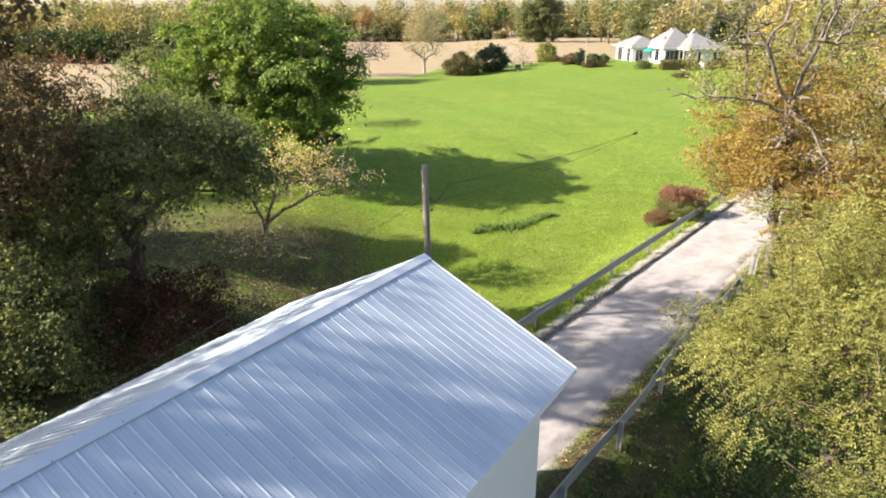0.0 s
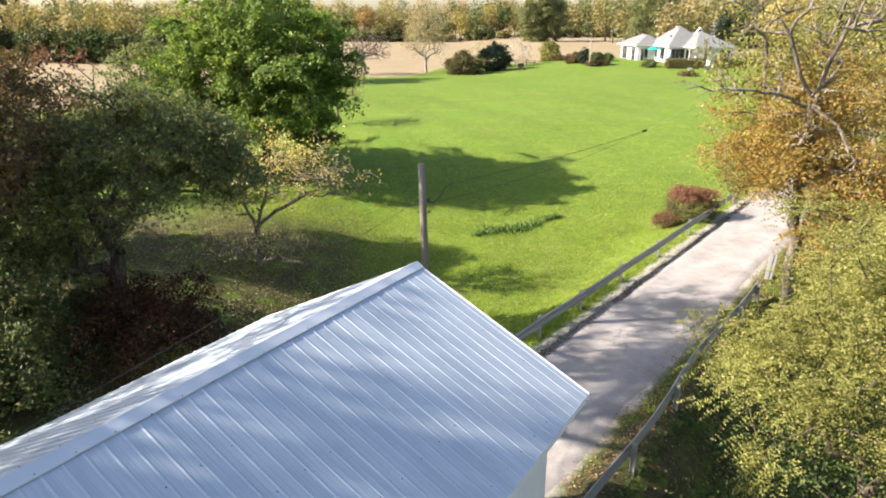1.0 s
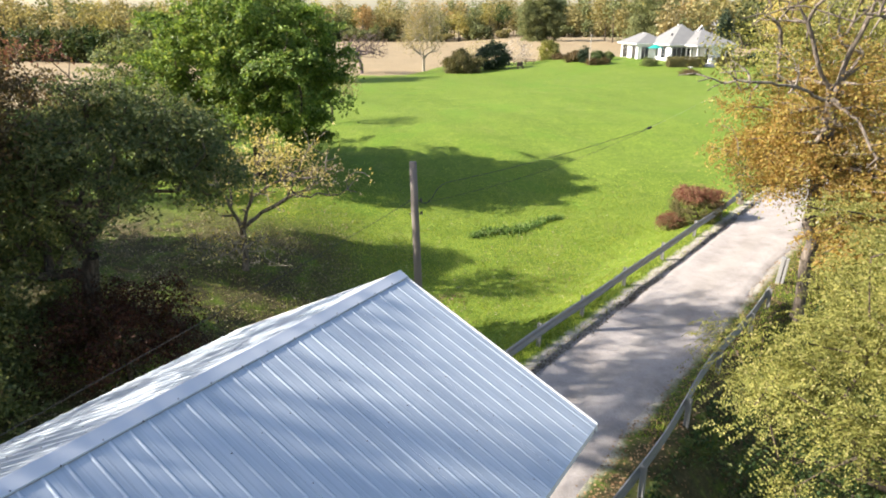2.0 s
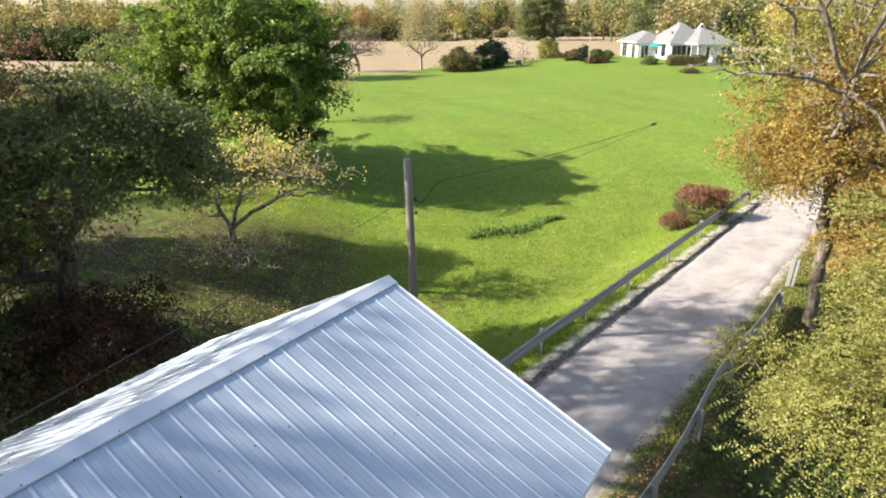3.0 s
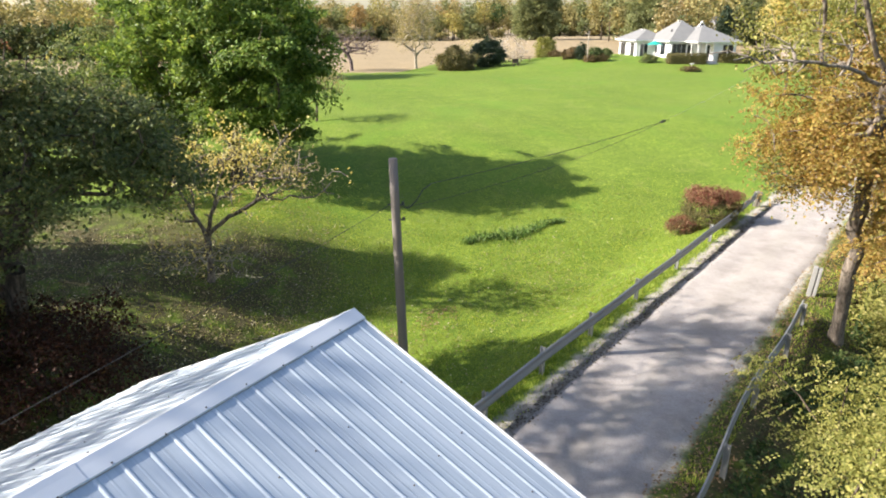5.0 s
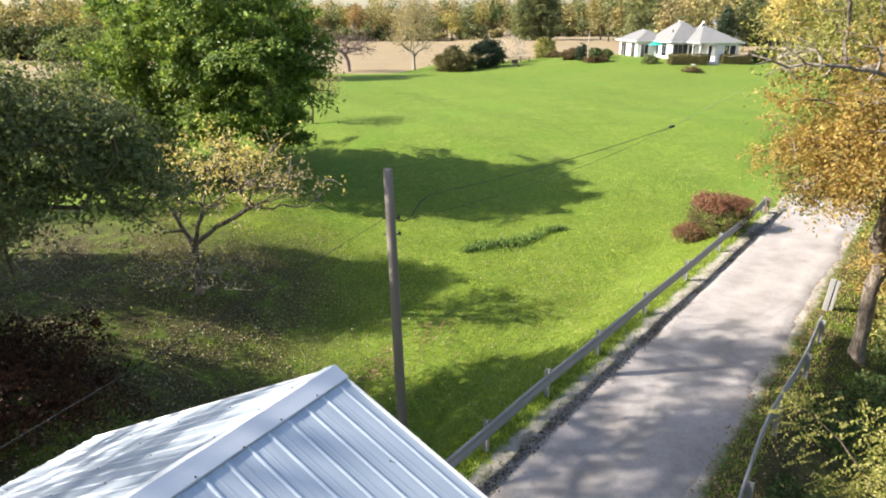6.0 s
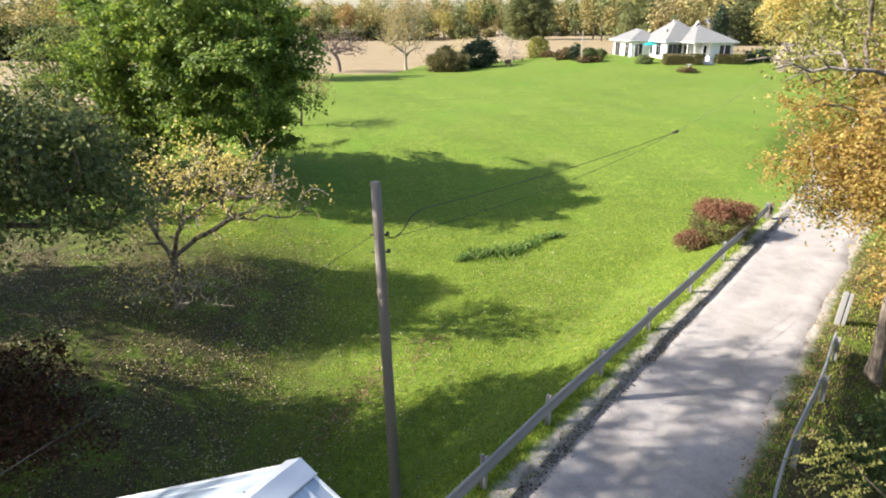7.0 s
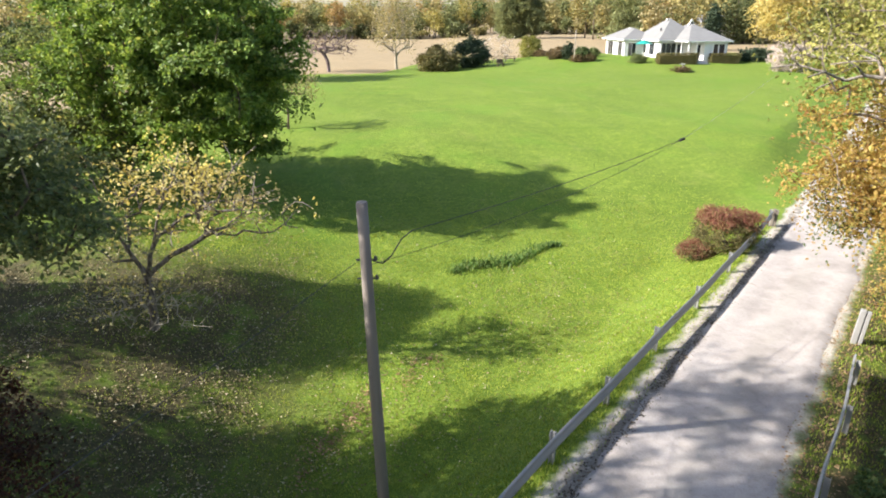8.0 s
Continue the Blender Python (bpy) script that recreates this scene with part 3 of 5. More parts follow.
def covered_bridge():
    """Origin at deck level under the ridge's far end; local y runs along the ridge, x to the right."""
    root = empty("covered_bridge", pose(PEAK.x, PEAK.y, 0.0, 0, 0, BR_TURN), "white boarded covered bridge with a ribbed galvanised metal roof", "bridge")
    pitch, panels = 0.2057, 25
    cover = pitch * 3
    L = panels * cover
    top = PEAK.z - 0.02
    prof = []
    for k in range(3):
        x0 = k * pitch
        prof += [(x0, 0.0), (x0 + 0.010, 0.0), (x0 + 0.016, 0.001), (x0 + 0.026, 0.001), (x0 + 0.032, 0.0), (x0 + 0.080, 0.0), (x0 + 0.093, 0.0082), (x0 + 0.106, 0.0082), (x0 + 0.122, 0.0)]
    prof.append((cover, 0.0))
    n = len(prof)
    for side, (half, fall, skew) in SIDES.items():
        run = math.hypot(half, fall)
        slope = math.atan2(fall, half)
        verts, faces = [], []
        for yy, drop in ((0.04, 0), (1.2, 0), (2.4, 0), (run, 0), (run, -0.02)):
            verts += [(x - skew * yy, yy, z + drop) for x, z in prof]
        for r in range(4):
            for i in range(n - 1):
                q = r * n + i
                faces.append((q, q + 1, q + 1 + n, q + n))
        sheet = bpy.data.meshes.new("roof_sheet")
        sheet.from_pydata(verts, [], faces)
        sheet.materials.append(METAL)
        # a sheet's x runs back along the ridge on the right slope, forward on the left one
        ex = Vector((0, -side, 0))
        ey = Vector((side * math.cos(slope), 0, -math.sin(slope)))
        m = Matrix((ex, ey, ex.cross(ey))).transposed().to_4x4()
        for k in range(panels):
            ob = new("roof_sheet", sheet)
            ob.parent = root
            m.translation = Vector((0, -k * cover if side > 0 else -(k + 1) * cover, top + 0.0015 * (k % 2)))
            ob.matrix_local = m
        # verge boards on the gable ends and the eave's fascia
        for yy in (0.012, -L - 0.012):
            bm = bmesh.new()
            for t in (0, 1):
                for zz in (0.012, -0.12):
                    for d in (-0.011, 0.011):
                        bm.verts.new((side * half * t, yy + d - skew * run * t, top - fall * t + zz))
            bmesh.ops.convex_hull(bm, input=bm.verts[:])
            part("verge_board", bm, TRIM_WHITE, root)
        part("fascia", box(0.03, L, 0.16, side * (half - 0.05), -L / 2 - skew * run, top - fall - 0.17), TRIM_WHITE, root)
    # ridge cap in lapped lengths
    w = 0.145
    falls = {s: f / h for s, (h, f, k) in SIDES.items()}
    length = 3.05
    for i in range(5):
        bm = bmesh.new()
        lift = 0.004 * (i % 2)
        y0, y1 = 0.03 - length * i, 0.03 - length * (i + 1) - 0.05
        y1 = max(y1, -L - 0.03)
        lines = []
        for dx, dz in ((-w, 0.010), (-w, 0.026), (-0.05, 0.03), (0, 0.035), (0.05, 0.03), (w, 0.026), (w, 0.010)):
            zz = top + dz + lift - abs(dx) * falls[1 if dx > 0 else -1]
            lines.append([bm.verts.new((dx, yy, zz)) for yy in (y0, y1)])
        for p, q in zip(lines, lines[1:]):
            bm.faces.new((p[0], p[1], q[1], q[0]))
        bm.faces.new([q[0] for q in lines])
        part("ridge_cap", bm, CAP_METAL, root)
    # grey strip in the gap, drawing the shadow line under the cap's edge
    for side in (1, -1):
        part("cap_shadow_strip", box(0.016, L, 0.008, side * (w - 0.004), -L / 2, top - (w - 0.004) * falls[side] + 0.002), POST_METAL, root)
    # screws with dark washers in rows over the sheets
    bm = bmesh.new()
    rng = random.Random(4)
    for side, (half, fall, skew) in SIDES.items():
        slope = math.atan2(fall, half)
        for q in (0.15, 0.98, 1.75, 2.55, 3.4):
            for k in range(panels * 3):
                if k % 2 == 0 or rng.random() < 0.12:
                    continue
                yy = -k * pitch - 0.148 + rng.uniform(-0.012, 0.012) - skew * q
                d = q + rng.uniform(-0.02, 0.02)
                lift = 0.03 if q < 0.3 else 0.005
                m = Matrix.Translation((side * d * math.cos(slope), yy, top - d * math.sin(slope) + lift)) @ Matrix.Rotation(side * slope, 4, "Y")
                bmesh.ops.create_cone(bm, cap_ends=True, segments=6, radius1=0.010, radius2=0.006, depth=0.012, matrix=m)
    tagged(part("screw_heads", bm, DARK_STEEL, root), kind="stuff")
    # boarded sides, each board its own piece
    wx, wy0 = 2.90, -0.62
    wall_top = top - wx * falls[-1] - 0.10
    board = bpy.data.meshes.new("board")
    bm = box(0.03, 0.19, wall_top + 0.9, 0, 0, -0.9, 0.006)
    bm.to_mesh(board)
    bm.free()
    board.materials.append(WHITE_BOARD)
    nb = int((L - 0.84) / 0.2)
    for side in (1, -1):
        for k in range(nb):
            ob = new("board", board)
            ob.parent = root
            ob.matrix_local = Matrix.Translation((side * wx, wy0 - 0.1 - k * 0.2, 0))
        part("side_sheathing", box(0.04, nb * 0.2, wall_top + 0.8, side * (wx - 0.04), wy0 - nb * 0.1, -0.8), OLD_WOOD, root)
    # portals: gable boarding with a square opening
    for yy in (wy0, wy0 - nb * 0.2):
        bm = bmesh.new()
        op, oh = 2.0, 3.6
        gable_top = top - 0.08
        def cut(x):
            return gable_top - abs(x) * falls[1 if x > 0 else -1]
        for xa, xb, zb in ((-wx, -op, -0.3), (-op, 0, oh), (0, op, oh), (op, wx, -0.3)):
            vs = [bm.verts.new((xa, yy, zb)), bm.verts.new((xb, yy, zb)), bm.verts.new((xb, yy, cut(xb))), bm.verts.new((xa, yy, cut(xa)))]
            bm.faces.new(vs)
        ext = bmesh.ops.extrude_face_region(bm, geom=bm.faces[:])
        bmesh.ops.translate(bm, vec=(0, 0.035, 0), verts=[g for g in ext["geom"] if isinstance(g, bmesh.types.BMVert)])
        part("portal", bm, WHITE_BOARD, root)
    part("deck", box(2 * wx - 0.1, L - 0.84, 0.22, 0, -L / 2, -0.2), OLD_WOOD, root, "weathered timber deck")
    for side in (1, -1):
        part("bottom_chord", box(0.3, L - 0.9, 0.4, side * (wx - 0.25), -L / 2, -0.62), OLD_WOOD, root)
    for yy in (-1.6, -L + 1.6):
        part("abutment", box(2 * wx + 0.6, 1.6, 4.2, 0, yy, -4.82), CONCRETE, root, "stained concrete abutment")
    return root


covered_bridge()


# ---------------------------------------------------------------- roadside rails
def rail_profile():
    """A corrugated beam: across its thickness (x) and height (z)."""
    return [(0.0, 0.18), (0.035, 0.165), (0.05, 0.10), (0.0, 0.04), (-0.012, 0.0), (0.0, -0.04), (0.05, -0.10), (0.035, -0.165), (0.0, -0.18)]


def guard_rail(name, stations, s_of, top, post_side, posts, label):
    root = empty(name, Matrix.Translation((*lane_point(stations[0], s_of(stations[0])), 0)), label, "guard rail", "rails along the lane")
    o = root.location
    prof = rail_profile()
    verts, faces = [], []
    th = 0.006
    for l in stations:
        x, y = lane_point(l, s_of(l))
        for q in (0, 1):
            for dx, dz in prof:
                k = (dx + q * th) * post_side * -1
                verts.append((x + RN[0] * k - o.x, y + RN[1] * k - o.y, top(l) - 0.18 + dz - o.z))
    m = len(prof)
    for i in range(len(stations) - 1):
        for q in (0, 1):
            for j in range(m - 1):
                a = i * 2 * m + q * m + j
                faces.append((a, a + 1, a + 1 + 2 * m, a + 2 * m))
        for j in (0, m - 1):
            a = i * 2 * m + j
            faces.append((a, a + m, a + 3 * m, a + 2 * m))
    mesh_object("beam", verts, faces, RAIL_METAL, root, "", True)
    for l in posts:
        x, y = lane_point(l, s_of(l) + post_side * 0.09)
        g = min(gz(x, y), 0.0) - 0.5
        t = top(l) + 0.03
        bm = bmesh.new()
        # an I-shaped post: two flanges and a web
        box(0.012, 0.11, t - g, 0.055, 0, 0, 0, bm)
        box(0.012, 0.11, t - g, -0.055, 0, 0, 0, bm)
        box(0.10, 0.010, t - g, 0, 0, 0, 0, bm)
        ob = part("post", bm, POST_METAL, root)
        ob.matrix_local = Matrix.Translation((x - o.x, y - o.y, g - o.z)) @ Matrix.Rotation(math.atan2(RN[1], RN[0]) + random.uniform(-0.08, 0.08), 4, "Z") @ Matrix.Rotation(random.uniform(-0.03, 0.03), 4, "X")
    return root


def left_s(l):
    return -10.83 + 0.05 * math.sin(l * 0.23) + 0.015 * math.sin(l * 0.9)


def right_s(l):
    return -5.44 - 0.46 * float(S(10, 24, l)) + 0.05 * math.sin(l * 0.8 + 1)


L_POSTS = [9.6, 12.9, 16.4, 19.3, 22.3, 25.9, 29.8, 34.0, 38.2, 41.6]
R_POSTS = [11.3, 14.6, 17.9, 21.2, 24.6, 27.3]
guard_rail("guard_rail", [9.0 + 0.55 * i for i in range(60)], left_s, lambda l: 0.76 + 0.015 * math.sin(l * 0.45), -1, L_POSTS, "grey weathered steel guard rail on short posts beside the lane")
guard_rail("guard_rail", [9.0 + 0.55 * i for i in range(35)], right_s, lambda l: 0.76 + 0.04 * math.sin(l * 0.6 + 2) - 0.05 * float(S(24, 28, l)), 1, R_POSTS, "bent grey steel guard rail overhung by branches")


def utility_pole():
    base = Vector((-0.40, 22.2, gz(-0.4, 22.2) - 0.3))
    root = empty("utility_pole", Matrix.Translation(base), "weathered grey wooden utility pole leaning slightly", "utility pole")
    h = 6.08 - base.z
    lean = Vector((-0.24, 0.0, h))
    pts = [lean * (i / 8) for i in range(9)]
    shaft = tube_object("shaft", pts, [0.145 - 0.03 * i / 8 for i in range(9)], POLE_WOOD, root, sides=14)
    bm = bmesh.new()
    bmesh.ops.create_cone(bm, cap_ends=True, segments=14, radius1=0.12, radius2=0.105, depth=0.03, matrix=Matrix.Translation(lean + Vector((0, 0, 0.013))))
    part("pole_top", bm, POLE_WOOD, root)
    for dz in (1.62, 1.2):
        p = lean * ((h - dz) / h)
        bm = bmesh.new()
        bmesh.ops.create_cone(bm, cap_ends=True, segments=8, radius1=0.02, radius2=0.02, depth=0.4, matrix=Matrix.Translation(p) @ Matrix.Rotation(radians(90), 4, "Y"))
        bmesh.ops.create_cone(bm, cap_ends=True, segments=10, radius1=0.045, radius2=0.03, depth=0.09, matrix=Matrix.Translation(p + Vector((0.2, 0, 0.03))))
        part("insulator", bm, DARK_STEEL, root)
    return base, lean, h


POLE_BASE, POLE_LEAN, POLE_H = utility_pole()


def overhead_cable():
    at = POLE_BASE + POLE_LEAN * ((4.87 - POLE_BASE.z) / POLE_LEAN.z)

    def span(name, a, b, sag, radius, label, material=CABLE):
        a, b = Vector(a), Vector(b)
        root = empty(name, Matrix.Translation(a), label, "cable", "overhead cables")
        pts = []
        for i in range(25):
            f = i / 24
            p = (b - a) * f
            p.z -= sag * 4 * f * (1 - f)
            pts.append(p)
        tube_object("strand", pts, radius, material, root, sides=6)
        return root

    far = (9.0, 30.5, 5.80)
    span("overhead_cable", at + Vector((0.95, 0.65, 0.42)), far, 0.12, 0.009, "black service cable sagging from the pole")
    span("overhead_cable", at + Vector((0.12, 0.0, -0.10)), far, 0.30, 0.006, "thin black service wire sagging from the pole")
    span("overhead_cable", far, (33.0, 62.0, 9.6), 0.5, 0.0045, "thin grey wire running uphill over the lawn", RAIL_METAL)
    span("overhead_cable", at + Vector((-0.12, -0.05, 0.02)), (-15.0, -11.2, 5.5), 0.35, 0.007, "black service cable passing beside the bridge")
    bm = bmesh.new()
    bmesh.ops.create_cone(bm, cap_ends=True, segments=10, radius1=0.05, radius2=0.05, depth=0.26, matrix=look(far, Vector(far) + Vector((9.4, 8.2, 1.0))))
    splice = part("cable_splice", bm, CABLE)
    tagged(splice, "black cable splice where the service wires join", "cable splice")
    # the slack loop at the pole
    loop = [at + Vector(v) for v in ((0.14, 0.0, -0.02), (0.34, 0.05, -0.10), (0.52, 0.2, 0.02), (0.72, 0.42, 0.30), (0.95, 0.65, 0.42))]
    root = empty("cable_loop", Matrix.Translation(at), "slack loop of black cable at the pole", "cable")
    tube_object("strand", [p - at for p in loop], 0.014, CABLE, root, sides=6)


overhead_cable()


def end_post(x, y, z0, z1, w, d, label, turn, material):
    """A slotted post: two broad flanges joined by a recessed web."""
    h = z1 - z0
    root = empty("end_post", pose(x, y, z0, 3.0, 4.0, turn), label, "post", "posts at the rail ends")
    part("flange", box(w * 0.52, d, h, -w * 0.24, 0, 0, 0.012), material, root)
    part("flange", box(w * 0.36, d, h - 0.03, w * 0.32, 0, 0, 0.012), material, root)
    # the web's dark colour carries the shade inside the slot
    part("web", box(w * 0.14, d * 0.5, h - 0.05, w * 0.08, d * 0.12, 0), DARK_STEEL, root)
    return root


end_post(14.0, 27.4, -0.5, 1.12, 0.30, 0.18, "pale grey slotted post past the end of the rail", -32, POST_METAL)
end_post(17.5, 39.3, -0.4, 0.82, 0.26, 0.2, "dark weathered slotted post at the far end of the rail", -32, OLD_WOOD)

# ---------------------------------------------------------------- trees on the left
MAPLE_ARMS = [((ax, ay, az), (al, 0.7, 0.32), 16, 70, 0.21, 0.22, LEAF_MAPLE, 0.1, 0.3, -1.0)
              for ax, ay, az, al in ((-7.0, 43.4, 9.7, 1.3), (-6.5, 43.8, 8.3, 1.5), (-6.6, 43.0, 7.0, 1.4), (-7.3, 43.8, 5.7, 1.5), (-8.0, 44.4, 4.3, 1.7), (-8.4, 45.0, 3.0, 1.5),
                                     (-7.8, 41.5, 10.6, 1.2), (-17.2, 44.0, 10.2, 1.2), (-17.6, 44.2, 8.0, 1.2), (-10.2, 40.4, 4.6, 1.5))]
tree("maple_tree", 11, (-12.2, 45.4, gz(-12.2, 45.4) - 0.1), (-12.1, 45.6, 3.4),
     [((-12.4, 44.2, 8.3), (5.6, 4.2, 4.4), 410, 130, 0.22, 0.31, LEAF_MAPLE, 0.3, 0.34, -0.95),
      ((-9.3, 42.3, 7.4), (2.7, 3.0, 2.7), 130, 120, 0.22, 0.30, LEAF_MAPLE, 0.3, 0.5, -0.95),
      ((-11.9, 47.0, 4.6), (4.9, 4.2, 2.0), 180, 120, 0.22, 0.31, LEAF_MAPLE, 0.35, 0.42, -0.9)] + MAPLE_ARMS, BARK, 0.34,
     "large dense green leafy maple tree on the lawn")
tree("oak_tree", 12, (-11.6, 22.5, gz(-11.6, 22.5) - 0.1), (-11.2, 22.5, 2.9),
     [((-9.7, 22.3, 6.3), (3.6, 2.7, 2.15), 330, 110, 0.125, 0.27, LEAF_OAK, 0.4, 0.24, -0.7),
      ((-14.4, 23.0, 4.0), (3.0, 2.9, 2.9), 250, 100, 0.125, 0.29, LEAF_OAK, 0.3, 0.3, -0.9)], BARK, 0.28,
     "broad olive green oak tree beginning to turn brown")
tree("crab_tree", 13, (-8.75, 30.1, gz(-8.75, 30.1) - 0.05), (-8.6, 29.9, 1.5),
     [((-6.6, 29.5, 3.9), (2.6, 2.1, 1.7), 130, 7, 0.13, 0.2, LEAF_YELLOW, 0.2, 0.5, -0.9),
      ((-7.4, 30.3, 4.7), (2.2, 1.6, 1.0), 50, 24, 0.13, 0.2, LEAF_YELLOW, 0.3, 0.5, -0.7),
      ((-5.0, 29.5, 4.1), (1.4, 1.2, 0.9), 70, 6, 0.12, 0.18, LEAF_PALE, 0.2, 0.5, -0.9),
      ((-9.3, 29.6, 3.9), (1.6, 1.4, 1.6), 60, 5, 0.13, 0.2, LEAF_YELLOW, 0.2, 0.5, -0.9)], BARK_CRAB, 0.13,
     "small half-bare fruit tree with sparse yellow leaves", step=0.35, twig=0.010, rise=0.1,
     stems=[((-8.9, 29.5, 2.6), (-9.3, 29.3, 3.8), (-9.6, 29.3, 5.2)), ((-8.2, 29.6, 2.4), (-7.8, 29.4, 3.5), (-7.3, 29.3, 5.0)), ((-7.6, 29.7, 2.3), (-6.4, 29.5, 3.0), (-4.8, 29.5, 3.9))])
tree("sucker_growth", 131, (-8.75, 30.05, gz(-8.75, 30.05) - 0.05), (-8.75, 30.0, 0.1),
     [((-8.5, 29.5, 0.6), (2.1, 1.5, 1.15), 260, 0, 0.12, 0.15, LEAF_YELLOW, 0.4, 0.35, -0.5),
      ((-9.5, 29.5, 0.9), (1.9, 1.3, 0.9), 40, 5, 0.12, 0.2, LEAF_YELLOW, 0.4, 0.35, -0.5),
      ((-8.5, 29.5, 1.3), (0.9, 0.7, 0.5), 20, 6, 0.12, 0.2, LEAF_YELLOW, 0.3, 0.35, -0.5)], BARK_PALE, 0.05,
     "tangle of bare grey shoots round the fruit tree's foot", "shrub", step=0.3, twig=0.008)
tree("red_shrub", 14, (-9.6, 20.6, gz(-9.6, 20.6) - 0.05), (-9.6, 20.6, 0.1),
     [((-9.6, 20.5, 1.1), (2.4, 2.0, 1.6), 190, 70, 0.10, 0.22, LEAF_RED, 0.3, 0.3, -0.5)], BARK, 0.07,
     "dark red leafy shrub in the shade", "shrub")
tree("brown_tree", 15, (-14.6, 19.6, gz(-14.6, 19.6) - 0.1), (-14.3, 19.6, 5.5),
     [((-13.8, 19.9, 6.8), (2.5, 2.2, 1.8), 170, 60, 0.14, 0.28, LEAF_BROWN, 0.3, 0.35, -0.95),
      ((-14.2, 19.7, 3.2), (2.4, 2.2, 2.3), 150, 70, 0.14, 0.28, LEAF_OAK, 0.3, 0.3, -0.95),
      # next two crowns are out of view, added to shade the lane and lawn
      ((-12.8, 19.6, 14.2), (4.6, 4.4, 2.6), 170, 44, 0.2, 0.34, LEAF_BROWN, 0.2, 0.45, -0.7),
      ((-15.8, 19.0, 11.0), (2.4, 3.0, 1.9), 110, 60, 0.18, 0.32, LEAF_BROWN, 0.2, 0.4, -0.9),
      ((-12.2, 18.2, 11.2), (1.6, 1.2, 1.0), 26, 8, 0.18, 0.25, LEAF_BROWN, 0.1, 0.3, -0.9)], BARK, 0.26,
     "tall tree with thin brown autumn leaves")
tree("brown_tree", 173, (-15.4, 14.2, gz(-15.4, 14.2) - 0.1), (-15.0, 14.4, 9.0),
     [((-13.2, 15.2, 13.7), (4.2, 3.8, 2.6), 210, 62, 0.2, 0.34, LEAF_BROWN, 0.2, 0.45, -0.8)], BARK, 0.24,
     "tall tree with brown autumn leaves near the bridge")
tree("yellow_shrub", 16, (-12.6, 17.2, gz(-12.6, 17.2) - 0.05), (-12.6, 17.2, 0.0),
     [((-12.5, 17.2, 1.0), (1.5, 1.3, 1.5), 90, 50, 0.14, 0.22, LEAF_OAK, 0.3, 0.3, -0.5),
      ((-12.6, 17.1, 1.1), (1.4, 1.2, 1.2), 12, 10, 0.11, 0.2, LEAF_LOCUST, 0.6, 0.3, -0.1)], BARK, 0.07,
     "green and yellow shrub on the bank", "shrub")
for seed, ux, uy, ur, uh in ((181, -14.2, 16.6, 1.7, 2.6), (182, -12.8, 19.6, 1.5, 1.8), (183, -15.8, 21.5, 1.8, 3.0), (184, -12.6, 22.6, 1.4, 1.5), (185, -15.5, 13.0, 1.8, 2.6), (186, -16.4, 27.0, 1.7, 2.6)):
    uz = gz(ux, uy)
    tree("thicket_shrub", seed, (ux, uy, uz - 0.05), (ux, uy, uz + 0.3), [((ux, uy, uz + uh * 0.5), (ur, ur, uh * 0.55), 110, 45, 0.14, 0.24, LEAF_OAK, 0.3, 0.35, -0.8)], BARK, 0.05,
         "dark green shrub in the shaded thicket", "shrub", "thicket")
tree("sumac", 17, (-15.4, 29.6, gz(-15.4, 29.6) - 0.05), (-15.4, 29.4, 4.2),
     [((-15.4, 29.2, 6.6), (1.3, 1.1, 1.6), 40, 24, 0.18, 0.2, LEAF_BROWN, 0.3, 0.4, -0.6),
      ((-15.8, 29.2, 8.6), (1.6, 1.2, 0.9), 16, 24, 0.13, 0.12, LEAF_BARBERRY, 0.5, 0.4, 0.1)], BARK, 0.06,
     "sumac with red leaf spikes above the oak")
tree("hawthorn", 18, (-19.5, 47.0, gz(-19.5, 47.0) - 0.05), (-19.4, 47.0, 1.8),
     [((-19.2, 46.6, 5.2), (3.4, 3.0, 4.3), 230, 60, 0.22, 0.34, LEAF_OAK, 0.3, 0.3, -0.9),
      ((-18.0, 45.6, 2.6), (3.4, 2.6, 2.2), 150, 70, 0.22, 0.34, LEAF_OAK, 0.3, 0.3, -0.7),
      ((-18.6, 46.5, 7.0), (2.2, 2.0, 1.8), 50, 40, 0.22, 0.3, LEAF_OAK, 0.5, 0.3, -0.3)], BARK, 0.2,
     "olive and yellow tree beside the maple")
# unseen trees, placed for the shade they cast; one stands behind the maple
for k, (tx, ty, th, tr, seed) in enumerate(((-21.5, 20.5, 12.0, 2.8, 171), (-22.6, 28.8, 11.2, 2.1, 172), (-18.0, 6.5, 18.0, 4.2, 174), (-17.5, -0.5, 18.0, 4.2, 175), (-24.5, 38.0, 9.0, 3.6, 176), (-21.5, 83.7, 12.5, 3.4, 177))):
    gx = gz(tx, ty)
    tree("woodland_tree", seed, (tx, ty, gx - 0.1), (tx + 0.2, ty, gx + th * 0.35),
         [((tx + 0.2, ty, gx + th * 0.62), (tr, tr, th * 0.4), 230, (100 if seed in (172, 177) else 44) if ty > 12 else 84, 0.21, 0.36, LEAF_OAK if k % 2 else LEAF_BROWN, 0.3, 0.35, -0.9)], BARK, 0.22,
         "olive brown tree in the unseen woodland edge, placed for its shade", group="woodland edge")
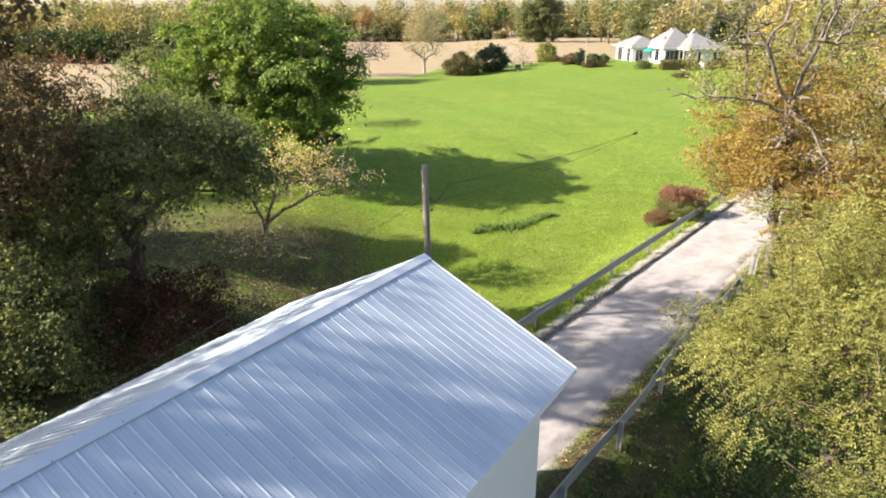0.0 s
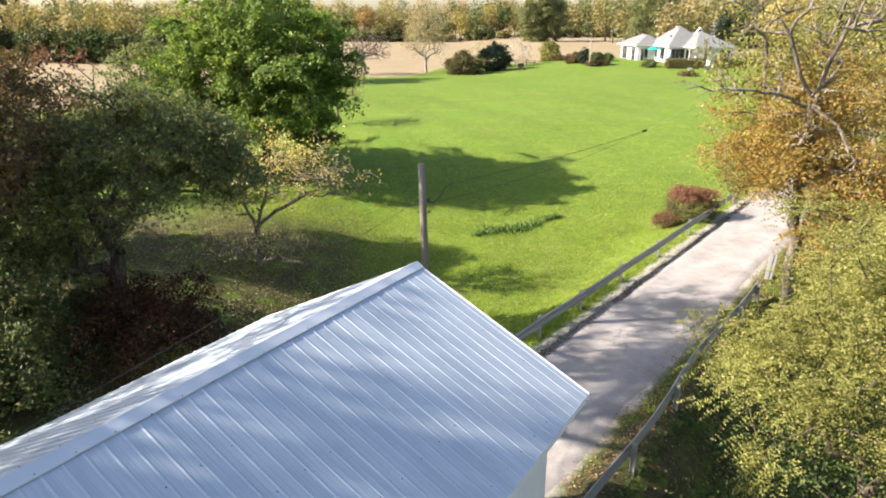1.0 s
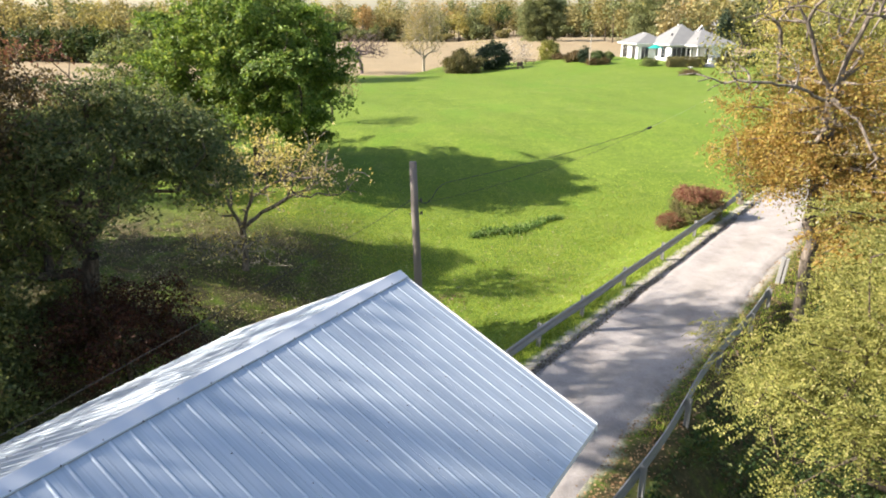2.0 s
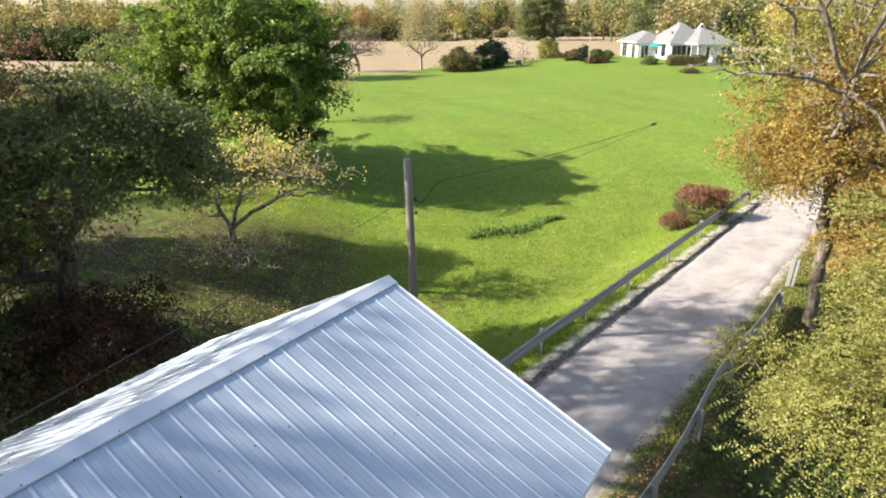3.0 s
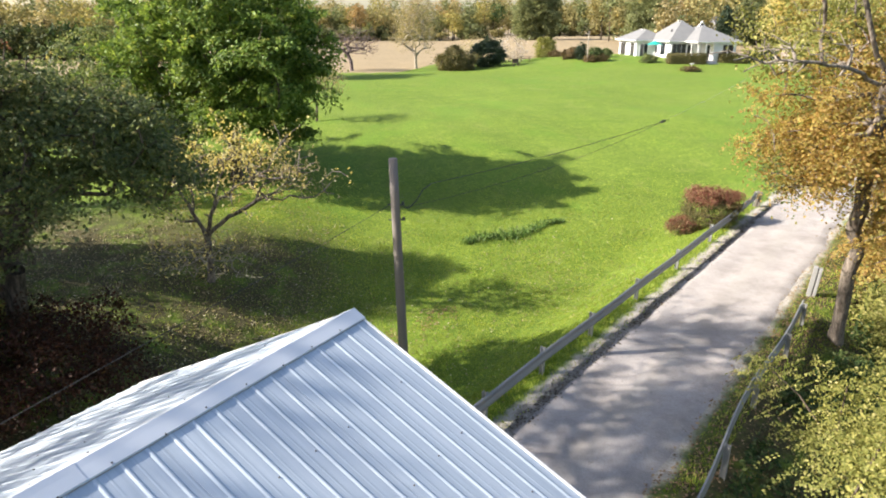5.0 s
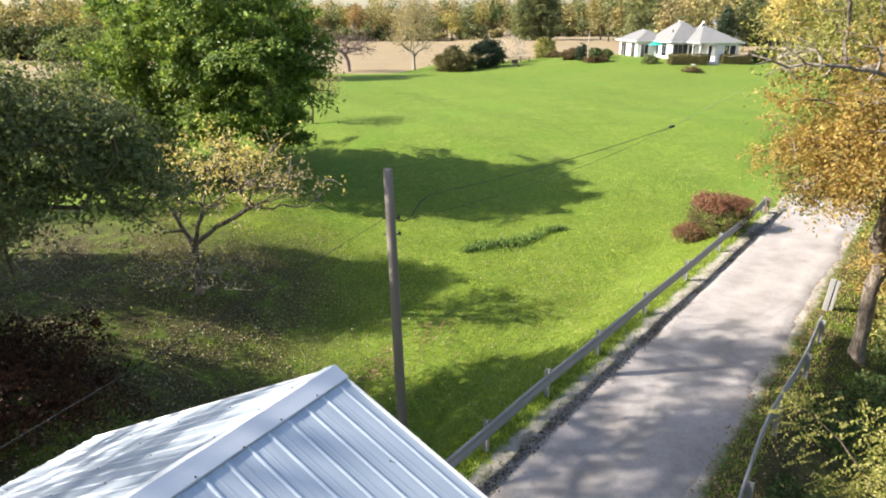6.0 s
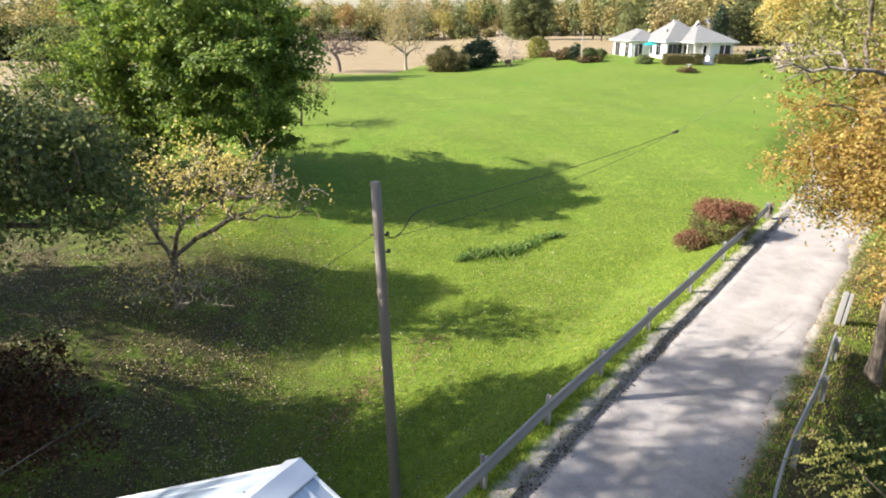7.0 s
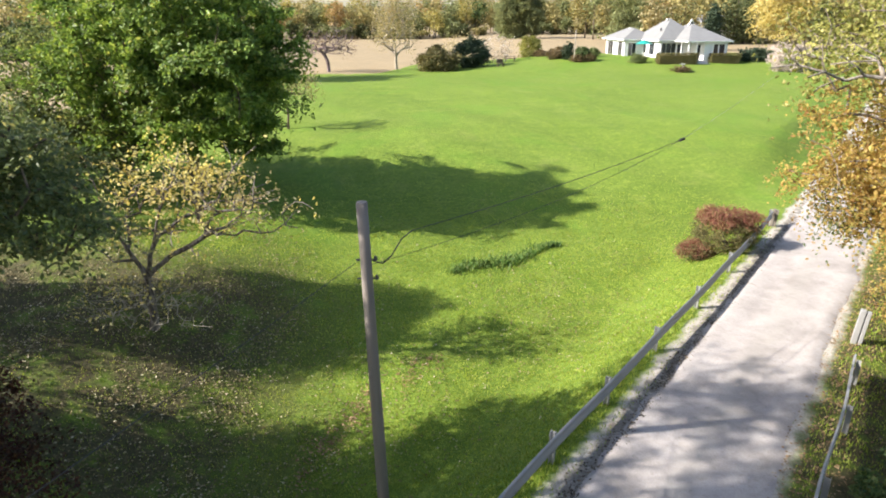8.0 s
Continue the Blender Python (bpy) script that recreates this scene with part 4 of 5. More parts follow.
# unseen tree whose small high crown is set to throw one shade patch
tree("woodland_tree", 178, (-25.6, 30.6, gz(-25.6, 30.6) - 0.1), (-25.5, 30.6, 10.8),
     [((-25.4, 30.7, 13.5), (2.3, 2.0, 1.7), 120, 90, 0.2, 0.34, LEAF_BROWN, 0.2, 0.35, -0.9)], BARK, 0.1,
     "tall slim brown tree out of view, placed to shade the lawn", group="woodland edge")
tree("sapling", 19, (-9.2, 57.2, gz(-9.2, 57.2) - 0.05), (-9.15, 57.2, 3.4),
     [((-8.8, 57.2, 5.0), (2.0, 1.7, 1.8), 150, 14, 0.12, 0.3, LEAF_PALE, 0.2, 0.3, -0.6)], BARK, 0.085,
     "slender nearly bare young tree on the lawn")

# ---------------------------------------------------------------- trees on the right
tree("locust_tree", 21, (9.0, 12.4, gz(9.0, 12.4) - 0.1), (8.9, 12.4, 1.2),
     [((8.6, 11.8, 4.3), (3.0, 3.3, 2.9), 190, 56, 0.052, 0.24, LEAF_LOCUST, 0.5, 0.45, -0.35, 0.34),
      ((11.7, 15.6, 3.6), (2.4, 2.4, 2.2), 120, 46, 0.052, 0.24, LEAF_LOCUST, 0.45, 0.4, -0.5, 0.34),
      ((8.8, 12.8, 1.2), (2.0, 2.2, 1.3), 90, 80, 0.09, 0.28, LEAF_IVY, 0.35, 0.5, -0.8)], BARK, 0.16,
     "bushy yellow-green locust tree overhanging the rail")
amber = tree("amber_tree", 22, (13.3, 24.5, gz(13.3, 24.5) - 0.1), (11.95, 22.7, 7.9),
     [((11.7, 24.0, 6.25), (2.0, 2.1, 1.65), 250, 90, 0.10, 0.22, LEAF_ORANGE, 0.25, 0.45, -0.9),
      ((14.1, 22.5, 4.8), (2.4, 2.1, 2.6), 250, 90, 0.10, 0.24, LEAF_ORANGE, 0.25, 0.4, -0.8),
      ((11.2, 24.6, 5.1), (1.2, 1.2, 0.7), 44, 34, 0.09, 0.22, LEAF_OAK, 0.25, 0.5, -0.9),
      ((11.9, 25.6, 8.8), (2.4, 2.0, 1.8), 110, 40, 0.12, 0.28, LEAF_LOCUST, 0.2, 0.35, -0.9),
      ((11.9, 22.4, 11.4), (4.0, 3.2, 3.2), 420, 6, 0.10, 0.30, LEAF_LOCUST, 0.2, 0.3, -0.6),
      ((12.9, 23.6, 8.2), (2.3, 1.9, 1.5), 150, 60, 0.10, 0.25, LEAF_ORANGE, 0.2, 0.4, -0.9),
      ((12.9, 21.2, 6.2), (0.9, 0.7, 0.6), 30, 0, 0.1, 0.1, LEAF_LOCUST, 0.1, 0.3, -1.0)], BARK_RIDGED, 0.2,
     "amber leaved tree with a thick rough trunk and bare upper limbs", step=0.4, twig=0.011,
     stems=[((10.8, 22.3, 9.7), (9.65, 22.0, 11.5), (8.8, 21.8, 13.3)), ((12.2, 22.3, 9.8), (12.5, 22.0, 11.6), (12.8, 21.8, 13.6)),
            ((12.4, 21.9, 7.4), (12.8, 21.3, 6.4))])


def dead_limb(root, seed, points, tips, radius):
    """A bare grey limb with fine side twigs."""
    rng = np.random.default_rng(seed)
    ends = np.concatenate([crown_tips(rng, c, r, k, 0.2, 0.3, -1.0, seed + i) for i, (c, r, k) in enumerate(tips)])
    pts, par, r = skeleton(rng, points[0], points[1], ends, radius, 0.3, 0.1, stems=[points[2:]])
    r = np.maximum(r, 0.009)
    e = [(p, i) for i, p in enumerate(par) if p >= 0]
    v, f = tubes(pts - np.asarray(root.matrix_world.translation), [(r[p], r[i]) for p, i in e], e, 5)
    mesh_object("bare_limb", v, f, BARK_GREY, root, "bare weathered grey limb", True)


dead_limb(amber, 221, [(11.6, 22.4, 7.9), (10.4, 21.9, 8.35), (9.2, 21.5, 8.5), (7.8, 21.4, 8.6)],
          [((8.2, 21.5, 8.65), (1.2, 0.7, 0.45), 16), ((9.6, 21.6, 8.7), (1.2, 0.7, 0.6), 16)], 0.05)
tree("yellow_tree", 23, (18.5, 31.5, gz(18.5, 31.5) - 0.1), (18.3, 31.3, 3.4),
     [((18.6, 31.2, 7.6), (3.6, 3.4, 4.2), 260, 70, 0.13, 0.34, LEAF_LOCUST, 0.3, 0.4, -0.9)], BARK_GREY, 0.22,
     "yellow-green tree beyond the lane")
for seed, sx, sy, sr, sh, sm in ((231, 17.9, 29.0, 1.7, 3.2, LEAF_ORANGE), (232, 21.6, 33.2, 2.2, 4.4, LEAF_LOCUST), (233, 25.2, 38.0, 2.4, 4.6, LEAF_ORANGE), (234, 29.5, 45.5, 2.6, 5.0, LEAF_LOCUST), (235, 16.2, 25.6, 1.4, 2.4, LEAF_LOCUST)):
    sz = gz(sx, sy)
    tree("roadside_shrub", seed, (sx, sy, sz - 0.05), (sx, sy, sz + 0.5), [((sx, sy, sz + sh * 0.5), (sr, sr, sh * 0.55), 120, 60, 0.13, 0.28, sm, 0.35, 0.35, -0.8)], BARK, 0.06,
         "amber and yellow-green shrub beside the lane", "shrub", "shrubs beside the lane")
tree("yellow_tree", 24, (59.5, 120.0, gz(59.5, 120.0) - 0.1), (59.5, 120.0, 6.0),
     [((59.5, 120.0, 10.4), (4.6, 4.0, 4.4), 220, 60, 0.34, 0.5, LEAF_YELLOW, 0.35, 0.3, -0.9)], BARK, 0.25,
     "bright yellow tree past the house")
tree("green_tree", 241, (66.5, 148.0, gz(66.5, 148.0) - 0.1), (66.5, 148.0, 5.0),
     [((66.5, 148.0, 8.0), (4.6, 4.0, 5.2), 220, 60, 0.4, 0.5, WOODS_GREEN, 0.35, 0.3, -0.9)], BARK, 0.25,
     "rounded grey-green tree behind the house")
tree("olive_tree", 25, (21.5, 24.0, gz(21.5, 24.0) - 0.1), (21.2, 24.0, 4.0),
     [((20.6, 24.2, 8.4), (4.4, 4.0, 5.0), 280, 70, 0.16, 0.38, LEAF_LOCUST, 0.35, 0.35, -0.9),
      ((19.8, 23.8, 8.8), (4.2, 3.8, 4.8), 160, 50, 0.15, 0.34, LEAF_ORANGE, 0.6, 0.3, -0.7)], BARK, 0.28,
     "olive and amber tree behind the rail")

# ---------------------------------------------------------------- bushes by the lane
def bush(name, seed, x, y, r, h, mat, n, per, leaf, label, spread=0.12, low=-1.0, dark=None, group=""):
    z = gz(x, y)
    crowns = [((x, y, z + h * 0.48), (r[0], r[1], h * 0.52), n, per, leaf, spread, mat, 0.6, 0.2, low)]
    if dark is not None:
        crowns.append(((x, y, z + h * 0.44), (r[0] * 1.02, r[1] * 1.02, h * 0.48), int(n * 1.3), int(per * 0.7), leaf, spread, dark, 0.6, 0.12, -0.6))
    return tree(name, seed, (x, y, z - 0.05), (x, y, z + h * 0.2), crowns, BARK, 0.05, label, "bush", group)


bush("barberry_bush", 31, 13.9, 36.4, (1.4, 1.2), 1.9, LEAF_BARBERRY, 220, 60, 0.075, "clipped barberry bush, crimson above and olive below", low=0.5, dark=LEAF_BROWNGREEN, group="barberry bushes")
bush("barberry_bush", 32, 12.45, 36.2, (0.62, 0.55), 0.85, LEAF_BARBERRY, 90, 50, 0.075, "low crimson barberry bush beside the larger one", low=0.1, dark=LEAF_BROWNGREEN, group="barberry bushes")


# ---------------------------------------------------------------- garden in the distance
bush("brown_bush", 41, 2.5, 96.2, (2.7, 1.9), 2.3, LEAF_BROWNGREEN, 190, 70, 0.22, "wide brown-green bush peaked at its middle", 0.26)
bush("brown_bush", 42, 2.4, 96.4, (1.4, 1.2), 3.0, LEAF_BROWNGREEN, 110, 60, 0.22, "brown-green bush peaked over a wider one", 0.24)
bush("evergreen_bush", 43, 6.9, 99.9, (2.1, 1.9), 3.5, LEAF_DARK, 220, 70, 0.22, "round dark evergreen bush at the lawn's edge", 0.24)
bush("pale_shrub", 44, 10.6, 106.0, (2.7, 2.0), 3.9, LEAF_PINK, 130, 10, 0.2, "pale pinkish thin shrub behind the evergreen", 0.4)
bush("pale_shrub", 45, 6.2, 106.0, (2.8, 2.0), 4.4, LEAF_PALE, 130, 10, 0.2, "pale tan thin shrub behind the evergreen", 0.4)
bush("gold_shrub", 46, 16.6, 110.5, (1.6, 1.4), 3.0, LEAF_LOCUST, 130, 50, 0.2, "yellow-green rounded shrub near the garden bed", 0.25)
for seed, gx, gy, gr, gh, gm, gl in ((47, 18.9, 103.0, 1.0, 1.2, LEAF_BROWN, "rusty brown garden shrub"), (48, 20.2, 103.4, 1.1, 1.6, LEAF_BROWN, "rusty brown garden shrub"),
                                     (49, 20.3, 101.0, 0.7, 2.2, LEAF_DARK, "narrow dark evergreen garden shrub"), (50, 21.9, 99.7, 0.9, 1.8, LEAF_IVY, "green conical garden shrub"),
                                     (51, 22.9, 99.4, 0.8, 0.9, LEAF_BROWN, "low brown garden shrub"), (52, 24.5, 104.0, 0.8, 1.1, LEAF_OAK, "low olive garden shrub near the house"),
                                     (53, 17.9, 108.5, 0.9, 0.9, LEAF_BROWN, "low brown garden shrub"), (54, 21.2, 99.2, 0.8, 0.8, LEAF_BROWN, "low brown garden shrub")):
    bush("garden_shrub", seed, gx, gy, (gr, gr * 0.9), gh, gm, 60, 50, 0.16, gl, 0.16, group="garden shrubs")
tree("bare_tree", 61, (-11.2, 94.0, gz(-11.2, 94.0) - 0.1), (-11.2, 94.0, 3.9),
     [((-10.9, 94.0, 6.2), (3.8, 3.2, 2.3), 560, 2, 0.14, 0.3, LEAF_BROWN, 0.25, 0.25, -0.5)], bark("bark_purple", (0.10, 0.075, 0.075), (0.24, 0.19, 0.19)), 0.22,
     "bare spreading purple-grey fruit tree at the field's edge", twig=0.016)
tree("birch_tree", 62, (-2.9, 98.2, gz(-2.9, 98.2) - 0.1), (-2.9, 98.2, 4.8),
     [((-2.9, 98.2, 8.8), (3.4, 3.0, 5.2), 420, 17, 0.17, 0.4, LEAF_PALE, 0.2, 0.3, -0.7)], BARK_PALE, 0.19,
     "pale thin-leaved birch tree at the field's edge", twig=0.012)


def garden_seat(x, y, turn):
    z = gz(x, y)
    root = empty("garden_chair", pose(x, y, z, 0, 0, turn), "low brown wooden garden chair on the far lawn", "chair")
    part("seat", box(0.9, 0.5, 0.06, 0, 0, 0.40, 0.01), BROWN_WOOD, root)
    part("backrest", box(0.9, 0.06, 0.5, 0, 0.25, 0.46, 0.01), BROWN_WOOD, root)
    for dx in (-0.4, 0.4):
        for dy in (-0.2, 0.2):
            part("leg", box(0.07, 0.07, 0.41, dx, dy, 0), BROWN_WOOD, root)


garden_seat(10.7, 97.0, 20)


def picnic_table(x, y, turn):
    z = gz(x, y)
    root = empty("picnic_table", pose(x, y, z, 0, 0, turn), "dark wooden picnic table on the far lawn", "table")
    part("tabletop", box(1.8, 0.75, 0.05, 0, 0, 0.72, 0.01), BROWN_WOOD, root)
    for dy in (-0.65, 0.65):
        part("seat", box(1.8, 0.26, 0.05, 0, dy, 0.43, 0.01), BROWN_WOOD, root)
    for dx in (-0.6, 0.6):
        part("leg", box(0.08, 1.4, 0.06, dx, 0, 0.36), BROWN_WOOD, root)
        part("leg", box(0.08, 0.1, 0.72, dx, 0.3, 0), BROWN_WOOD, root)
        part("leg", box(0.08, 0.1, 0.72, dx, -0.3, 0), BROWN_WOOD, root)


picnic_table(12.9, 104.5, -10)


def garden_pole(x, y, h, label):
    z = gz(x, y)
    root = empty("garden_pole", Matrix.Translation((x, y, z - 0.2)), label, "pole")
    tube_object("shaft", [(0, 0, 0), (0, 0, h * 0.5), (0.05, 0, h)], 0.07, BARK_PALE, root)
    bm = bmesh.new()
    bmesh.ops.create_cone(bm, cap_ends=True, segments=8, radius1=0.16, radius2=0.02, depth=0.22, matrix=Matrix.Translation((0.05, 0, h + 0.1)))
    part("cap", bm, OLD_WOOD, root)


garden_pole(20.7, 98.8, 4.1, "thin pale pole in the garden bed")


# ---------------------------------------------------------------- the house
HX, HY = 31.9, 98.3
HZ = gz(32.5, 98.0)


def hip_roof(bm, x0, y0, x1, y1, z, rise, ridge_axis, inset):
    """A hip roof over a rectangle, with thick eaves."""
    a = [(x0, y0), (x1, y0), (x1, y1), (x0, y1)]
    lo = [bm.verts.new((x, y, z - 0.16)) for x, y in a]
    hi = [bm.verts.new((x, y, z)) for x, y in a]
    if ridge_axis == "y":
        m = (x0 + x1) / 2
        r = [bm.verts.new((m, y0 + inset, z + rise)), bm.verts.new((m, y1 - inset, z + rise))]
        faces = [(hi[0], hi[1], r[0]), (hi[1], hi[2], r[1], r[0]), (hi[2], hi[3], r[1]), (hi[3], hi[0], r[0], r[1])]
    else:
        m = (y0 + y1) / 2
        r = [bm.verts.new((x0 + inset, m, z + rise)), bm.verts.new((x1 - inset, m, z + rise))]
        faces = [(hi[0], hi[1], r[1], r[0]), (hi[1], hi[2], r[1]), (hi[2], hi[3], r[0], r[1]), (hi[3], hi[0], r[0])]
    for q in faces:
        bm.faces.new(q)
    for i in range(4):
        j = (i + 1) % 4
        bm.faces.new((lo[i], lo[j], hi[j], hi[i]))
    bm.faces.new(lo[::-1])
    return bm


def wall_box(x0, y0, x1, y1, h):
    return box(x1 - x0, y1 - y0, h, (x0 + x1) / 2, (y0 + y1) / 2, -0.3)


def window(root, x, y, w, h, sill, face, label="", panes=2):
    """A framed window on a wall that looks to -y ('front') or -x ('side')."""
    win = empty("window", pose(x, y, sill, 0, 0, 0 if face == "front" else -90), "", "")
    for key in ("label", "category"):
        if key in win:
            del win[key]
    win.parent = root
    part("frame", box(w + 0.16, 0.06, h + 0.16, 0, -0.03, -0.08), TRIM_WHITE, win)
    k = w / panes
    for i in range(panes):
        part("pane", box(k - 0.06, 0.03, h, -w / 2 + k * (i + 0.5), -0.06, 0), GLASS, win)
    part("sill", box(w + 0.26, 0.14, 0.06, 0, -0.07, -0.14), TRIM_WHITE, win)


def house():
    root = empty("house", pose(HX, HY, HZ, 0, 0, 6.7), "white single-storey house with pale grey hipped roofs", "house")
    root.scale = (0.89, 0.89, 0.95)
    H = 2.55
    part("wall", wall_box(0.95, 1.95, 7.2, 10.1, H + 0.3), HOUSE_WHITE, root)
    part("wall", wall_box(5.9, -2.1, 9.5, 9.6, H + 0.28), HOUSE_WHITE, root)
    part("wall", wall_box(-2.1, 7.9, 3.0, 15.6, H + 0.26), HOUSE_WHITE, root)
    part("roof", hip_roof(bmesh.new(), 0.4, 1.4, 7.7, 10.7, H + 0.12, 2.85, "y", 4.2), SHINGLE, root)
    part("roof", hip_roof(bmesh.new(), 2.95, -2.65, 10.05, 10.3, H + 0.11, 2.2, "y", 6.2), SHINGLE, root)
    part("roof", hip_roof(bmesh.new(), -2.7, 7.3, 3.5, 16.2, H + 0.10, 1.5, "y", 3.0), SHINGLE, root)
    # eaves boards
    for x0, y0, x1, y1, dz in ((0.4, 1.4, 7.7, 10.7, 0.0), (2.95, -2.65, 10.05, 10.3, -0.01), (-2.7, 7.3, 3.5, 16.2, -0.02)):
        part("fascia", box(x1 - x0 + 0.04, 0.04, 0.14, (x0 + x1) / 2, y0 - 0.01, H - 0.04 + dz), TRIM_WHITE, root)
        part("fascia", box(0.04, y1 - y0, 0.14, x0 - 0.01, (y0 + y1) / 2, H - 0.04 + dz), TRIM_WHITE, root)
    # open gablet on the ridge: two raking boards over a dark vent
    for sg in (-1, 1):
        bm = bmesh.new()
        for yy in (3.5, 3.8):
            for dx, zz in ((0.0, 5.42), (0.0, 5.30), (0.52, 4.55), (0.62, 4.62)):
                bm.verts.new((6.5 + sg * dx, yy, zz))
        bmesh.ops.convex_hull(bm, input=bm.verts[:])
        part("gablet", bm, TRIM_WHITE, root)
    part("gablet_vent", box(0.5, 0.5, 0.5, 6.5, 3.8, 4.5), DARK_STEEL, root)
    part("chimney", box(0.45, 0.4, 0.3, 3.7, 5.8, 5.25, 0.02), CONCRETE, root)
    part("vent_pipe", box(0.16, 0.16, 0.35, 5.3, 4.6, 4.55), DARK_STEEL, root)
    part("vent_pipe", box(0.16, 0.16, 0.35, 1.9, 4.2, 3.9), DARK_STEEL, root)
    part("chimney", box(0.4, 0.4, 0.3, 0.4, 12.0, 3.95, 0.02), CONCRETE, root)
    window(root, 2.3, 1.95, 2.3, 1.7, 0.55, "front", panes=3)
    window(root, 4.15, 1.95, 0.95, 2.05, 0.05, "front", panes=1)
    window(root, 7.65, -2.1, 0.75, 1.7, 0.5, "front", panes=1)
    window(root, 8.6, -2.1, 0.9, 1.7, 0.5, "front", panes=1)
    window(root, 5.9, -0.6, 1.0, 2.05, 0.05, "side", panes=1)
    window(root, 0.95, 4.6, 1.7, 1.7, 0.6, "side", panes=2)
    window(root, 0.95, 7.0, 0.9, 1.5, 0.75, "side", panes=1)
    window(root, -2.1, 9.6, 1.6, 1.9, 0.3, "side", panes=2)
    window(root, -2.1, 13.6, 2.2, 1.9, 0.3, "side", panes=2)
    window(root, -0.9, 7.9, 1.3, 2.0, 0.1, "front", panes=2)
    # porch under the projecting roof
    part("porch_floor", box(3.0, 4.2, 0.3, 4.45, -0.15, -0.25), CONCRETE, root)
    for px, py in ((3.4, -2.2), (4.65, -2.2), (3.4, 0.0)):
        part("porch_post", box(0.14, 0.14, H - 0.1, px, py, 0.05), TRIM_WHITE, root)
    part("patio", box(4.6, 5.6, 0.22, -2.0, 4.4, -0.2), CONCRETE, root, "pale concrete patio")


house()


def umbrella(x, y):
    z = gz(x, y)
    root = empty("patio_umbrella", Matrix.Translation((x, y, z)), "open teal patio umbrella beside the house", "umbrella")
    tube_object("pole", [(0, 0, 0), (0, 0, 1.2), (0, 0, 2.4)], 0.03, TRIM_WHITE, root)
    bm = bmesh.new()
    bmesh.ops.create_cone(bm, segments=8, radius1=1.15, radius2=0.05, depth=0.5, matrix=Matrix.Translation((0, 0, 2.2)))
    part("canopy", bm, TEAL, root)
    part("base", box(0.5, 0.5, 0.08, 0, 0, 0, 0.02), CONCRETE, root)


umbrella(30.1, 99.6)


def hedge(seed, x0, x1, y, h, w, label):
    rng = np.random.default_rng(seed)
    root = empty("hedge", Matrix.Translation(((x0 + x1) / 2, y, gz((x0 + x1) / 2, y))), label, "hedge", "hedges before the house")
    o = root.location
    n = int((x1 - x0) * 900)
    u = rng.random((n, 3)) * 2 - 1
    m = np.max(np.abs(u), axis=1, keepdims=True)
    u = u / np.maximum(m, 1e-3) * (0.8 + 0.25 * rng.random((n, 1)))
    c = np.stack([u[:, 0] * (x1 - x0) / 2, u[:, 1] * w / 2, h / 2 + u[:, 2] * h / 2], axis=1)
    v, f = leaves_mesh(rng, c, 0.16)
    tagged(mesh_object("leaves", v, f, LEAF_BROWNGREEN, root), kind="stuff")
    part("core", box(x1 - x0 - 0.3, w - 0.3, h - 0.15, 0, 0, -0.1), LEAF_BROWNGREEN, root)


hedge(71, 30.7, 35.7, 95.4, 1.25, 1.3, "clipped brown-green hedge in front of the house")
hedge(72, 38.1, 42.0, 96.9, 1.2, 1.3, "clipped dark hedge beside the porch")
bush("garden_shrub", 73, 28.6, 96.6, (1.0, 0.8), 1.1, LEAF_OAK, 40, 40, 0.18, "low shrub by the patio", 0.2, group="garden shrubs")
bush("garden_shrub", 74, 31.6, 89.3, (1.0, 0.6), 0.5, LEAF_BROWN, 40, 30, 0.18, "low brown flower bed on the lawn", 0.2, group="garden shrubs")
bush("cypress", 75, 47.0, 118.0, (0.75, 0.7), 6.6, LEAF_DARK, 140, 60, 0.3, "narrow dark green cypress behind the house", 0.3, -0.9)
bush("cypress", 76, 45.0, 98.6, (2.0, 1.2), 1.5, LEAF_DARK, 80, 50, 0.25, "dark evergreen bush beside the drive", 0.3, -0.9)
bush("pampas_shrub", 77, 45.0, 90.0, (2.4, 1.8), 3.2, LEAF_PINK, 170, 60, 0.17, "whitish feathery shrub past the lane", 0.22)


def back_building():
    x, y = 61.0, 150.0
    root = empty("outbuilding", pose(x, y, gz(x, y), 0, 0, 8), "grey roofed outbuilding behind the house", "building")
    part("wall", wall_box(-3.4, -3, 3.4, 3, 3.4), HOUSE_WHITE, root)
    bm = bmesh.new()
    a = [bm.verts.new(v) for v in ((-3.8, -3.5, 2.9), (3.8, -3.5, 2.9), (3.8, 0, 5.6), (-3.8, 0, 5.6), (-3.8, 3.5, 2.9), (3.8, 3.5, 2.9))]
    for q in ((0, 1, 2, 3), (3, 2, 5, 4), (0, 3, 4), (1, 5, 2), (0, 4, 5, 1)):
        bm.faces.new([a[i] for i in q])
    part("roof", bm, GREY_SHINGLE, root)
    part("door", box(2.4, 0.08, 2.1, 0, -3.02, 0), TRIM_WHITE, root)


back_building()


def driveway():
    verts, faces = [], []
    for i in range(24):
        x = 44.5 + i * 1.2
        y = 99.6 + 0.05 * i + 0.4 * math.sin(i * 0.3)
        for d in (-1.6, -0.5, 0.5, 1.6):
            verts.append((x, y + d, gz(x, y + d) + 0.05))
    for i in range(23):
        for k in range(3):
            a = i * 4 + k
            faces.append((a, a + 4, a + 5, a + 1))
    tagged(mesh_object("driveway", verts, faces, GRAVEL, smooth=True), "pale gravel drive beside the house", "driveway", kind="structure")


driveway()


